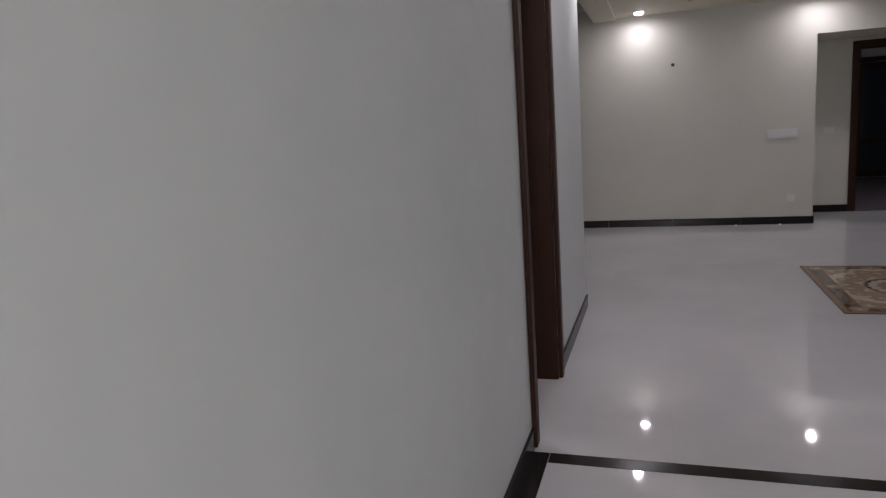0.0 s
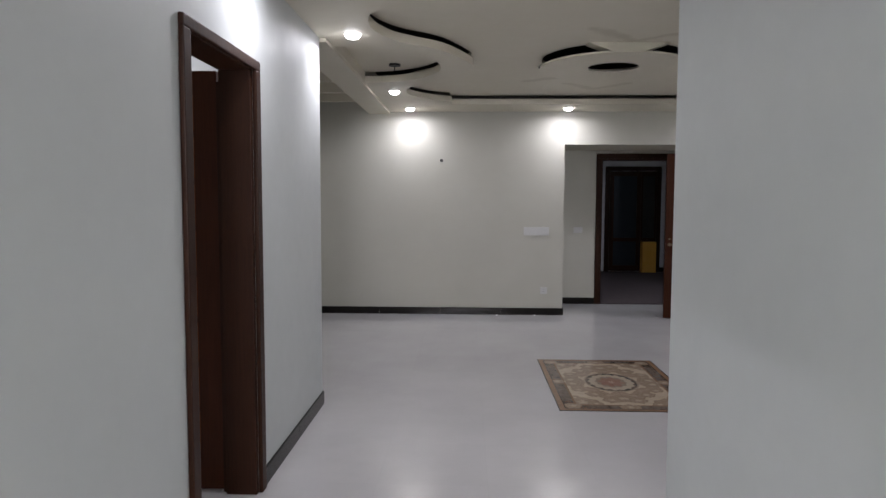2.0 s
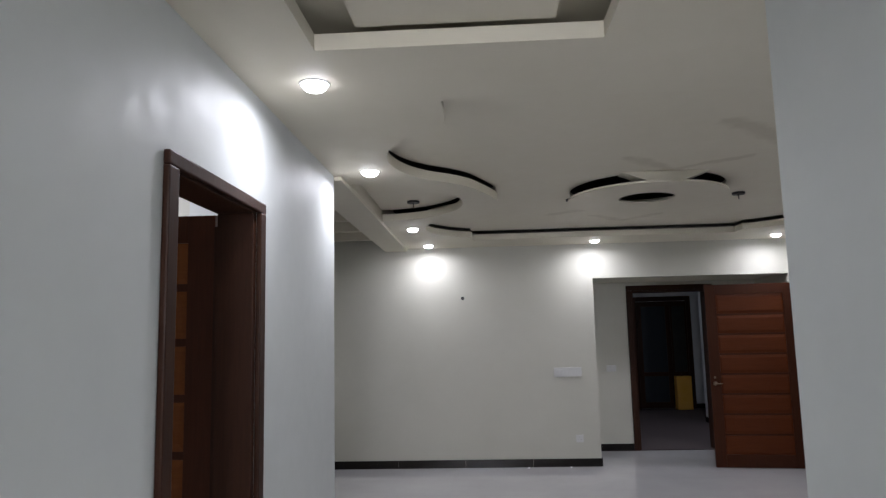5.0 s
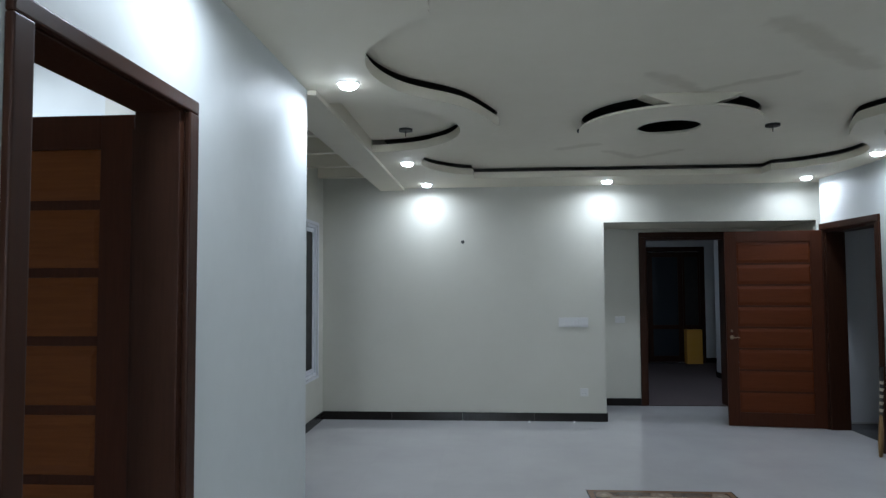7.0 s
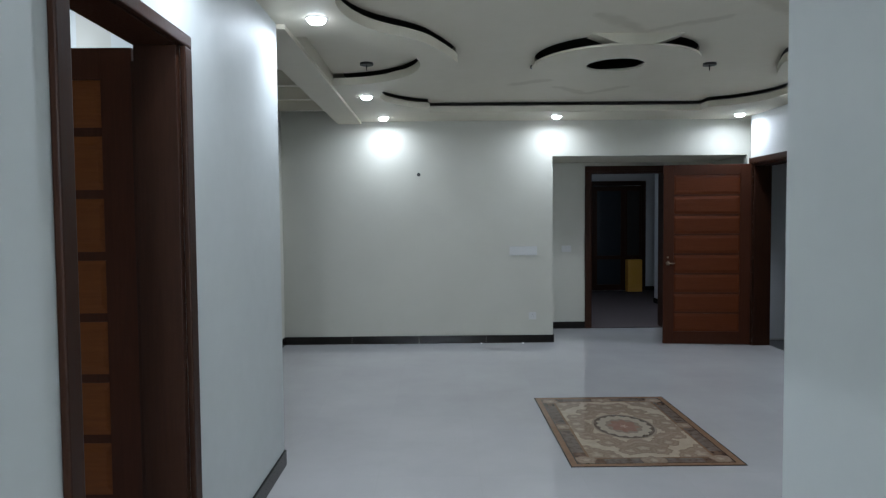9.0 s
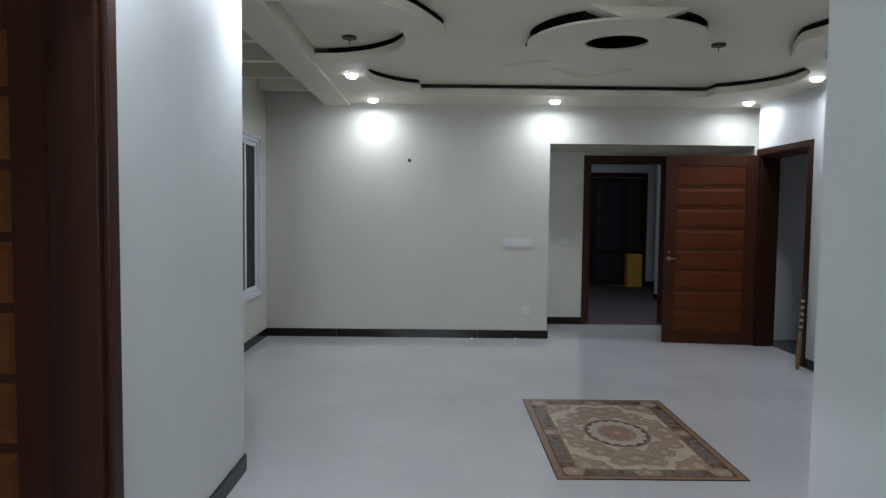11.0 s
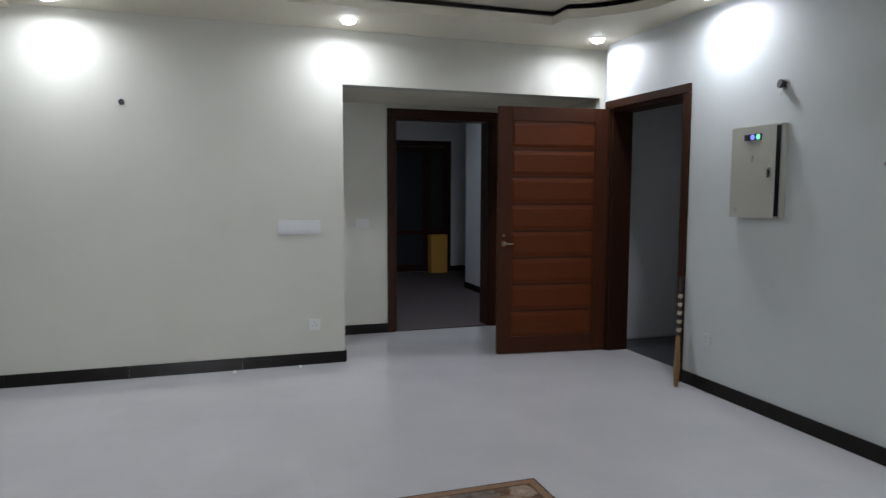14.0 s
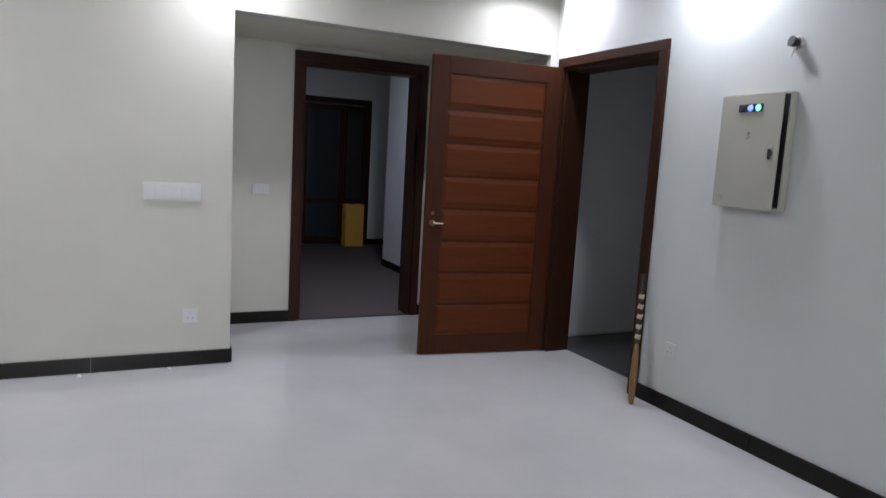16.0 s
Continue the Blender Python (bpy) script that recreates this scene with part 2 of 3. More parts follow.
def merge(bm, other, mat_index=0):
    me = bpy.data.meshes.new("tmp")
    other.to_mesh(me)
    other.free()
    n = len(bm.faces)
    bm.from_mesh(me)
    bm.faces.ensure_lookup_table()
    for f in bm.faces[n:]:
        f.material_index = mat_index
    bpy.data.meshes.remove(me)


def structure(name, bm, mat, label, category):
    return tagged(link_mesh(name, bm, mat), label, category, kind="structure")


def circle(cx, cy, r, n=48, a0=0.0, a1=360.0, closed=True):
    k = n if closed else n + 1
    return [(cx + r * math.cos(radians(a0 + (a1 - a0) * i / n)), cy + r * math.sin(radians(a0 + (a1 - a0) * i / n))) for i in range(k)]


# ---- plan ----
HALL_R, HALL_END = 1.83, 3.165        # hall's right wall and its end at the lounge
BAY_X, CORNER_Y = -0.92, 5.61         # window bay wall, corner where the lounge widens
FAR, RIGHT = 9.64, 4.66               # lounge's far wall and right wall
BACK = -4.4                           # hall's end behind
TOP = 3.1
ALC_L, ALC_R, ALC_B, ALC_H = 2.36, 4.728, 10.66, 2.27
NOOK = 4.78                           # right wall steps back past the side door
LD0, LD1, LDH = 3.264, 4.068, 2.184      # bedroom door opening in the hall wall
RD0, RD1, RDH = 8.345, 9.34, 2.143      # side door opening in the right wall
ID0, ID1, IDH = 3.034, 4.08, 2.163       # corridor door opening in the alcove's back wall
WIN0, WIN1, WZ0, WZ1 = 6.05, 9.36, 0.55, 2.245

structure("floor", boxes((0, 4.66, HALL_END, CORNER_Y, -0.1, 0), (BAY_X, 4.66, CORNER_Y, 9.64, -0.1, 0), (4.66, NOOK, RD1, 9.64, -0.1, 0), (0, HALL_R, BACK, HALL_END, -0.1, 0), (ALC_L, ALC_R, 9.64, 10.66, -0.1, 0),
                         (-0.2, 0.0, LD0, LD1, -0.1, 0), (RIGHT, RIGHT + 0.2, RD0, RD1, -0.1, 0)), FLOOR, "polished white porcelain tile floor", "floor")
def upright(outline, thickness, m):
    """A wall cut from an outline in local x and z, thickness along local y."""
    bm = slab(outline, [], 0, thickness)
    bm.transform(m @ pose(0, 0, 0, 90))
    return bm


structure("wall_hall_left", upright([(BACK, 0), (LD0, 0), (LD0, LDH), (LD1, LDH), (LD1, 0), (CORNER_Y, 0), (CORNER_Y, TOP), (BACK, TOP)], 0.16, pose(-0.16, 0, 0, 0, 0, 90)),
          WALL, "off-white painted wall with a doorway", "wall")
structure("wall_bay_return", boxes((BAY_X, -0.16, CORNER_Y - 0.16, CORNER_Y, 0, TOP)), WALL, "off-white painted return wall of the window bay", "wall")
structure("wall_window", boxes((BAY_X - 0.2, BAY_X, CORNER_Y - 0.16, WIN0, 0, TOP), (BAY_X - 0.2, BAY_X, WIN1, FAR + 0.15, 0, TOP),
                               (BAY_X - 0.2, BAY_X, WIN0, WIN1, 0, WZ0), (BAY_X - 0.2, BAY_X, WIN0, WIN1, WZ1, TOP)), CREAM, "cream painted wall round the wide window", "wall")
structure("wall_far", boxes((BAY_X, ALC_L, FAR, FAR + 0.15, 0, TOP), (ALC_L, ALC_R, FAR, FAR + 0.15, ALC_H, TOP), (ALC_R, NOOK, FAR, FAR + 0.15, 0, TOP),
                            (BAY_X, 0.0, FAR + 0.15, FAR + 0.16, 0, TOP)), CREAM, "cream painted far wall with an alcove opening", "wall")
structure("wall_alcove_left", boxes((ALC_L - 0.15, ALC_L, FAR + 0.15, ALC_B + 0.2, 0, TOP)), CREAM, "cream painted left wall of the alcove", "wall")
structure("wall_alcove_right", boxes((ALC_R, ALC_R + 0.1, FAR + 0.152, ALC_B + 0.2, 0, TOP)), CREAM, "cream painted right wall of the alcove", "wall")
structure("wall_alcove_back", upright([(ALC_L, 0), (ID0, 0), (ID0, IDH), (ID1, IDH), (ID1, 0), (ALC_R, 0), (ALC_R, TOP), (ALC_L, TOP)], 0.2, pose(0, ALC_B + 0.2, 0)),
          CREAM, "cream painted alcove wall round the corridor door", "wall")
structure("wall_right", boxes((RIGHT, RIGHT + 0.2, HALL_END, RD0, 0, TOP), (NOOK, RIGHT + 0.2, RD1 + 0.066, FAR + 0.16, 0, TOP), (RIGHT, RIGHT + 0.2, RD1, RD1 + 0.066, 0, TOP), (RIGHT, RIGHT + 0.2, RD0, RD1, RDH, TOP)),
          WALL, "off-white painted wall beside the side door", "wall")
structure("wall_hall_right", boxes((HALL_R, HALL_R + 0.15, BACK, HALL_END, 0, TOP), (HALL_R + 0.15, RIGHT + 0.2, HALL_END - 0.15, HALL_END, 0, TOP)),
          WALL, "off-white painted hall wall ending at the lounge", "wall")
structure("wall_hall_end", boxes((-0.16, HALL_R + 0.15, BACK - 0.15, BACK, 0, TOP)), WALL, "off-white painted wall closing the hall", "wall")
# slab over the ceiling gaps, coloured dark for the shade inside them
structure("roof_slab", boxes((-4.2, 9.0, BACK - 0.2, 17.0, TOP, TOP + 0.15)), COVE, "roof slab above the false ceiling, coloured dark as cove shade", "ceiling")

# ---- false ceiling ----
XC, YC = 2.38, 6.65


def scallop():
    """Left edge of the main recess from its near step to the tip of the lobe."""
    ys = [(0.80, 4.52), (0.797, 4.60), (0.697, 4.684), (0.609, 4.775), (0.519, 4.896), (0.455, 5.02), (0.42, 5.20), (0.425, 5.36), (0.465, 5.53), (0.54, 5.69),
          (0.65, 5.82), (0.79, 5.94), (0.905, 6.08), (1.0, 6.28), (1.08, 6.48), (1.118, 6.60), (1.125, YC)]
    out = []
    for i in range(len(ys) - 1):
        p0, p1, p2, p3 = ys[max(i - 1, 0)], ys[i], ys[i + 1], ys[min(i + 2, len(ys) - 1)]
        for k in range(4):
            t = k / 4
            out.append(tuple(0.5 * (2 * b + (c - a) * t + (2 * a - 5 * b + 4 * c - d) * t * t + (3 * b - a - 3 * c + d) * t ** 3) for a, b, c, d in zip(p0, p1, p2, p3)))
    return out + [ys[-1]]


near_half = scallop()
far_half = [(x, 2 * YC - y) for x, y in near_half[:-1]][::-1]
far_half = [(x, y) for x, y in far_half if y < 8.66]
left_edge = [(0.81, 4.22), (0.81, 4.52)] + near_half[1:] + far_half + [(0.885, 8.725), (0.885, 8.955)]
right_edge = [(2 * XC - x, y) for x, y in left_edge][::-1]
main_hole = left_edge + right_edge
half_disc_l = circle(0.055, 6.67, 0.785, 28, -90, 90, False)
half_disc_r = [(2 * XC - x, y) for x, y in half_disc_l][::-1]
tray = [(0.37, 0.6), (1.447, 0.6), (1.447, 3.61), (0.37, 3.61)]

ceiling = bmesh.new()
merge(ceiling, slab([(0.0, BACK), (HALL_R, BACK), (HALL_R, HALL_END), (RIGHT, HALL_END), (RIGHT, RD1), (NOOK, RD1), (NOOK, FAR), (0.0, FAR)],
                    [main_hole, half_disc_l, half_disc_r, tray], LOW, FACE_TOP))
# upper boards and the coves round them


def grown(loop, cx, cy, k):
    return [(cx + (x - cx) * k, cy + (y - cy) * k) for x, y in loop]


merge(ceiling, slab(grown(main_hole, XC, 6.6, 1.012), [circle(XC, 6.88, 0.63, 64)], HIGH, HIGH + 0.03))
for disc, cx in ((half_disc_l, 0.3), (half_disc_r, 2 * XC - 0.3)):
    merge(ceiling, slab(grown(disc, cx, 6.67, 1.02), [], HIGH, HIGH + 0.03))
merge(ceiling, boxes((0.0, HALL_R, BACK, 3.95, 2.86, 2.89)))
merge(ceiling, boxes((0.0, 1.0, 3.90, 3.95, FACE_TOP, 2.89), (1.0, HALL_R, 3.90, 3.95, FACE_TOP, 2.89)))
merge(ceiling, boxes((0.53, 1.27, 3.15, 3.59, 2.775, 2.80), (0.53, 1.165, 3.035, 3.15, 2.775, 2.80), (0.53, 0.99, 0.9, 3.035, 2.775, 2.80), (1.06, 1.165, 1.9, 3.035, 2.775, 2.80)))
tagged(link_mesh("ceiling", ceiling, CEIL), "cream plasterboard false ceiling with scalloped recess and trays", "ceiling", kind="structure")

# bay ceiling with slats, beam between bay and lounge
structure("ceiling_bay", boxes((BAY_X, -0.23, CORNER_Y, FAR, 2.99, 3.03), *[(BAY_X, -0.23, y, y + 0.075, 2.80, 2.99) for y in (5.74, 6.47, 7.20, 7.93, 8.66, 9.37)]),
          CEIL, "cream plasterboard bay ceiling with deep joist strips", "ceiling")
structure("ceiling_beam", boxes((-0.23, 0.05, CORNER_Y, FAR, 2.672, 2.95), bevel=0.004), CEIL, "cream plastered beam along the window bay", "beam")
structure("ceiling_alcove", boxes((ALC_L, ALC_R, FAR + 0.15, ALC_B, ALC_H, ALC_H + 0.05)), CEIL, "plain plastered alcove soffit", "ceiling")

# dropped medallion in the middle of the lounge ceiling
med = empty("ceiling_medallion", pose(XC, 6.88, 2.724), "cream round plasterboard medallion hung below the ceiling", "ceiling medallion")
part("disc", slab(circle(0, 0, 0.65, 72), [circle(0.0, -0.02, 0.225, 48)], 0, 0.016), CEIL, med)
for a in (0, 180):
    bm = slab([(-0.145, 0.0165), (0.145, 0.0165), (0.33, HIGH - 2.724 + 0.001), (-0.33, HIGH - 2.724 + 0.001)], [], 0.50, 0.642)
    bm.transform(Matrix.Rotation(radians(a), 4, "Z") @ pose(0, 0, 0, 90))
    part("bridge", bm, CEIL, med)


def ceiling_hook(x, y):
    h = empty("ceiling_hook", pose(x, y, HIGH), "small dark ceiling hook box with a hanging wire", "ceiling hook", "ceiling hooks")
    bm = bmesh.new()
    add_tube(bm, 0.055, 0.055, -0.018, 0.0, 20)
    part("plate", bm, DUCT, h)
    bm = bmesh.new()
    add_tube(bm, 0.004, 0.004, -0.06, -0.018, 8)
    part("wire", bm, DUCT, h)
    return h


for hx, hy in ((1.812, 7.235), (3.262, 7.18), (0.389, 7.085)):
    ceiling_hook(hx, hy)


# ---- downlights ----
def downlight(x, y, z=LOW):
    d = empty("downlight", pose(x, y, z), "round recessed downlight, lit cool white, in the ceiling", "downlight", "ceiling downlights")
    part("trim_ring", lathe([(0.058, -0.002), (0.060, -0.005), (0.064, -0.004), (0.066, 0.0), (0.058, 0.0), (0.058, -0.002)]), SWITCH, d)
    bm = lathe([(0.0, -0.034), (0.022, -0.033), (0.040, -0.027), (0.051, -0.016), (0.0565, -0.004), (0.0575, 0.0)], 28)
    part("lens", bm, LED, d, "glowing white lens")
    return d


first = downlight(*DOWNLIGHTS[0])
for dx, dy in DOWNLIGHTS[1:]:
    copy_thing(first, pose(dx, dy, LOW))


# ---- skirting ----
def skirting(name, runs, label="black granite skirting in butted lengths"):
    """Granite lengths along runs (x0, y0, x1, y1, nx, ny); the normal points into the room."""
    s = empty(name, pose(0, 0, 0), label, "skirting", kind="structure")
    for x0, y0, x1, y1, nx, ny in runs:
        length = math.hypot(x1 - x0, y1 - y0)
        n = max(1, round(length / 0.9))
        ux, uy = (x1 - x0) / length, (y1 - y0) / length
        for i in range(n):
            a, b = length * i / n + 0.001, length * (i + 1) / n - 0.001
            xs = [x0 + ux * a, x0 + ux * b, x0 + ux * a + nx * 0.014, x0 + ux * b + nx * 0.014]
            ys = [y0 + uy * a, y0 + uy * b, y0 + uy * a + ny * 0.014, y0 + uy * b + ny * 0.014]
            part("skirting_tile", boxes((min(xs), max(xs), min(ys), max(ys), 0.0, 0.095), bevel=0.002), GRANITE, s)


TRIM = 0.062
skirting("baseboard", [(0, BACK, 0, LD0 - TRIM, 1, 0), (0, LD1 + TRIM, 0, CORNER_Y, 1, 0), (BAY_X, CORNER_Y, 0, CORNER_Y, 0, 1),
                       (BAY_X, CORNER_Y, BAY_X, FAR, 1, 0), (BAY_X, FAR, ALC_L, FAR, 0, -1), (ALC_L, FAR, ALC_L, ALC_B, 1, 0),
                       (ALC_L, ALC_B, ID0 - TRIM, ALC_B, 0, -1), (ID1 + TRIM, ALC_B, ALC_R, ALC_B, 0, -1), (ALC_R, FAR, ALC_R, ALC_B, -1, 0),
                       (RIGHT, HALL_END, RIGHT, RD0 - TRIM, -1, 0), (HALL_R, HALL_END, RIGHT, HALL_END, 0, 1), (HALL_R, BACK, HALL_R, HALL_END, -1, 0)])
structure("floor_border", boxes((0.0, 0.085, BACK, HALL_END, 0, 0.002), (0.087, HALL_R, HALL_END - 0.085, HALL_END, 0, 0.002)),
          GRANITE, "black granite floor border strip across the hall threshold", "floor border")


# ---- doors ----
def door_frame(name, m, w, h, depth, label, head=0.035, crown=TRIM):
    """Opening along local x from 0 to w; local y from 0 (room face) to depth."""
    f = tagged(new(name), label, "door frame", kind="structure")
    f.matrix_world = m
    t = 0.035
    for x0, x1 in ((0, t), (w - t, w)):
        part("jamb", boxes((x0, x1, 0.0, depth, 0, h), bevel=0.003), FRAME_WOOD, f)
    part("head", boxes((t, w - t, 0.0, depth, h - head, h), bevel=0.003), FRAME_WOOD, f)
    for x0, x1 in ((-TRIM, 0.008), (w - 0.008, w + TRIM)):
        part("architrave", boxes((x0, x1, -0.024, -0.001, 0, h - 0.008), bevel=0.006), FRAME_WOOD, f)
    part("architrave", boxes((-TRIM, w + TRIM, -0.024, -0.001, h - 0.008, h + crown), bevel=0.006), FRAME_WOOD, f)
    return f


def raised_panel(x0, x1, z0, z1, th):
    """A field panel, proud in the middle, with sloped margins on both faces."""
    bm = bmesh.new()
    bx, bz = 0.022, 0.034
    loops = [[bm.verts.new((x, y, z)) for x, z in ((x0 + ex, z0 + ez), (x1 - ex, z0 + ez), (x1 - ex, z1 - ez), (x0 + ex, z1 - ez))]
             for y, ex, ez in ((0.006, bx, bz), (0.011, 0, 0), (th - 0.011, 0, 0), (th - 0.006, bx, bz))]
    bm.faces.new(loops[0]), bm.faces.new(loops[-1])
    for a, b in zip(loops, loops[1:]):
        for i in range(4):
            bm.faces.new((a[i], a[(i + 1) % 4], b[(i + 1) % 4], b[i]))
    return bm


def door_leaf(name, m, w, h, rows, panel, label, handle_x, handle_z=0.98, gap=0.03, lift=0.0):
    """A leaf along local x from the hinge, thickness along y, room side at y=0."""
    d = empty(name, m, label, "door")
    st, tr, br, th = 0.12, 0.12, 0.155, 0.042
    for x0, x1 in ((0, st), (w - st, w)):
        part("stile", boxes((x0, x1, 0, th, 0.008, h), bevel=0.003), RAIL_WOOD, d)
    part("top_rail", boxes((st, w - st, 0, th, h - tr, h), bevel=0.003), RAIL_WOOD, d)
    part("bottom_rail", boxes((st, w - st, 0, th, 0.008, br + lift), bevel=0.003), RAIL_WOOD, d)
    pitch = (h - tr - br) / rows
    for i in range(rows):
        z0, z1 = br + lift + i * pitch, min(br + lift + (i + 1) * pitch, h - tr)
        g = gap if i < rows - 1 else -0.002
        part("panel", raised_panel(st, w - st, z0 + (0.003 if i else -0.002), z1 - g, th), panel, d)
        if i < rows - 1:
            part("rail", boxes((st, w - st, 0.010, th - 0.010, z1 - g, z1 + 0.004), bevel=0.002), RAIL_WOOD, d)
    for side, y in ((-1, 0.0), (1, th)):
        hm = pose(handle_x, y, handle_z, 90 if side < 0 else -90)
        bm = bmesh.new()
        add_tube(bm, 0.024, 0.021, 0, 0.007, 20)
        add_tube(bm, 0.013, 0.012, 0, 0.004, 16, pose(0, -0.07, 0))
        bm.transform(hm)
        plate = part("handle_plate", bm, BRASS, d, "worn brass handle rose and keyhole")
        bm = bmesh.new()
        add_tube(bm, 0.009, 0.008, 0.0, 0.045, 12)
        add_tube(bm, 0.008, 0.006, 0.0, 0.07, 12, pose(0, 0, 0.045, 0, -90 if handle_x > w / 2 else 90))
        bm.transform(hm)
        part("lever", bm, BRASS, plate, "brass lever handle")
    return d


# bedroom door in the hall wall: frame faces +x
door_frame("door_frame_1", pose(0, LD0, 0, 0, 0, 90), LD1 - LD0, LDH, 0.16, "dark-stained wooden door frame in the hall wall", 0.014, 0.04)
door_leaf("bedroom_door", pose(-0.189, LD1 + 0.055, 0, 0, 0, 180), 0.84, 2.175, 8, ORANGE_WOOD, "dark-stained wooden door with orange panels, open into the bedroom", 0.73, lift=0.055)
bed_frame = bpy.data.objects["door_frame_1"]
part("architrave", boxes((LD1 - LD0 - 0.008, LD1 - LD0 + TRIM, 0.161, 0.184, 0, 2.12), bevel=0.004), FRAME_WOOD, bed_frame)
# side door in the right wall: frame faces -x
door_frame("door_frame_2", pose(RIGHT, RD1, 0, 0, 0, -90), RD1 - RD0, RDH, 0.2, "dark-stained wooden door frame in the right wall")
door_leaf("side_door", pose(RIGHT - 0.026, RD1 - 0.006, 0, 0, 0, 173) @ Matrix.Translation((0, -0.042, 0)), 0.992, 2.135, 8, PANEL_WOOD,
          "reddish-brown wooden door with eight panels, standing open", 0.94, 0.97, 0.018)
# corridor door frame in the alcove: faces -y
door_frame("door_frame_3", pose(ID0, ALC_B, 0), ID1 - ID0, IDH, 0.2, "dark-stained wooden door frame leading to the corridor")

# ---- window ----
def window():
    w = tagged(new("window_1"), "wide white aluminium sliding window, dark outside at night", "window", kind="structure")
    x0, x1 = BAY_X - 0.10, BAY_X - 0.002
    f = 0.035
    part("window_frame", boxes((x0, x1, WIN0, WIN1, WZ0, WZ0 + f), (x0, x1, WIN0, WIN1, WZ1 - f, WZ1), (x0, x1, WIN0, WIN0 + f, WZ0 + f, WZ1 - f),
                               (x0, x1, WIN1 - f, WIN1, WZ0 + f, WZ1 - f), bevel=0.003), ALU, w)
    part("window_sill", boxes((BAY_X + 0.0005, BAY_X + 0.022, WIN0 - 0.03, WIN1 + 0.03, WZ0 - 0.03, WZ0 - 0.002), bevel=0.004), ALU, w)
    part("window_casing", boxes((BAY_X + 0.001, BAY_X + 0.016, WIN0 - 0.035, WIN0, WZ0, WZ1 + 0.035), (BAY_X + 0.001, BAY_X + 0.016, WIN1, WIN1 + 0.035, WZ0, WZ1 + 0.035),
                                (BAY_X + 0.001, BAY_X + 0.016, WIN0, WIN1, WZ1, WZ1 + 0.035), bevel=0.003), ALU, w)
    sashes = [(8.79, WIN1 - f, -0.036, True), (8.03, 8.86, -0.014, True), (6.65, 7.61, -0.014, False), (WIN0 + f, 6.70, -0.036, True)]
    for a, b, dx, screened in sashes:
        xs = BAY_X + dx
        s = 0.048
        sash = part("sash", boxes((xs - 0.012, xs + 0.012, a, b, WZ0 + f, WZ0 + f + s), (xs - 0.012, xs + 0.012, a, b, WZ1 - f - s, WZ1 - f),
                                  (xs - 0.012, xs + 0.012, a, a + s, WZ0 + f + s, WZ1 - f - s), (xs - 0.012, xs + 0.012, b - s, b, WZ0 + f + s, WZ1 - f - s), bevel=0.002), ALU, w)
        if screened:
            part("insect_screen", boxes((xs - 0.002, xs + 0.002, a + s, b - s, WZ0 + f + s, WZ1 - f - s)), NIGHT, sash, "dark brown insect screen")
        else:
            pane = part("pane", boxes((xs - 0.003, xs + 0.003, a + s, b - s, WZ0 + f + s, WZ1 - f - s)), GLASS, sash)
            pane.visible_shadow = False
    return w


window()

# night outside: dark ground and a few far lamps
structure("ground", boxes((-160, BAY_X - 0.25, -90, 160, -4.3, -4.2)), DARK_TILE, "dark ground outside at night", "ground")
for lx, ly, lz, mat in ((-30, 64.5, 1.2, CITY), (-30, 67.1, 2.0, CITY_W), (-30, 65.4, -2.86, CITY_W)):
    lamp = empty("street_lamp", pose(lx, ly, -4.2), "far street lamp glowing in the dark", "street lamp", "far lamps")
    bm = bmesh.new()
    add_tube(bm, 0.09, 0.05, 0, lz + 4.2, 10)
    part("pole", bm, DUCT, lamp)
    bm = lathe([(0.0, 0.0), (0.16, 0.04), (0.2, 0.14), (0.1, 0.25), (0.0, 0.26)], 12)
    bm.transform(Matrix.Translation((0, 0, lz + 4.2)))
    part("lamp_head", bm, mat, lamp, "small glowing lamp head")


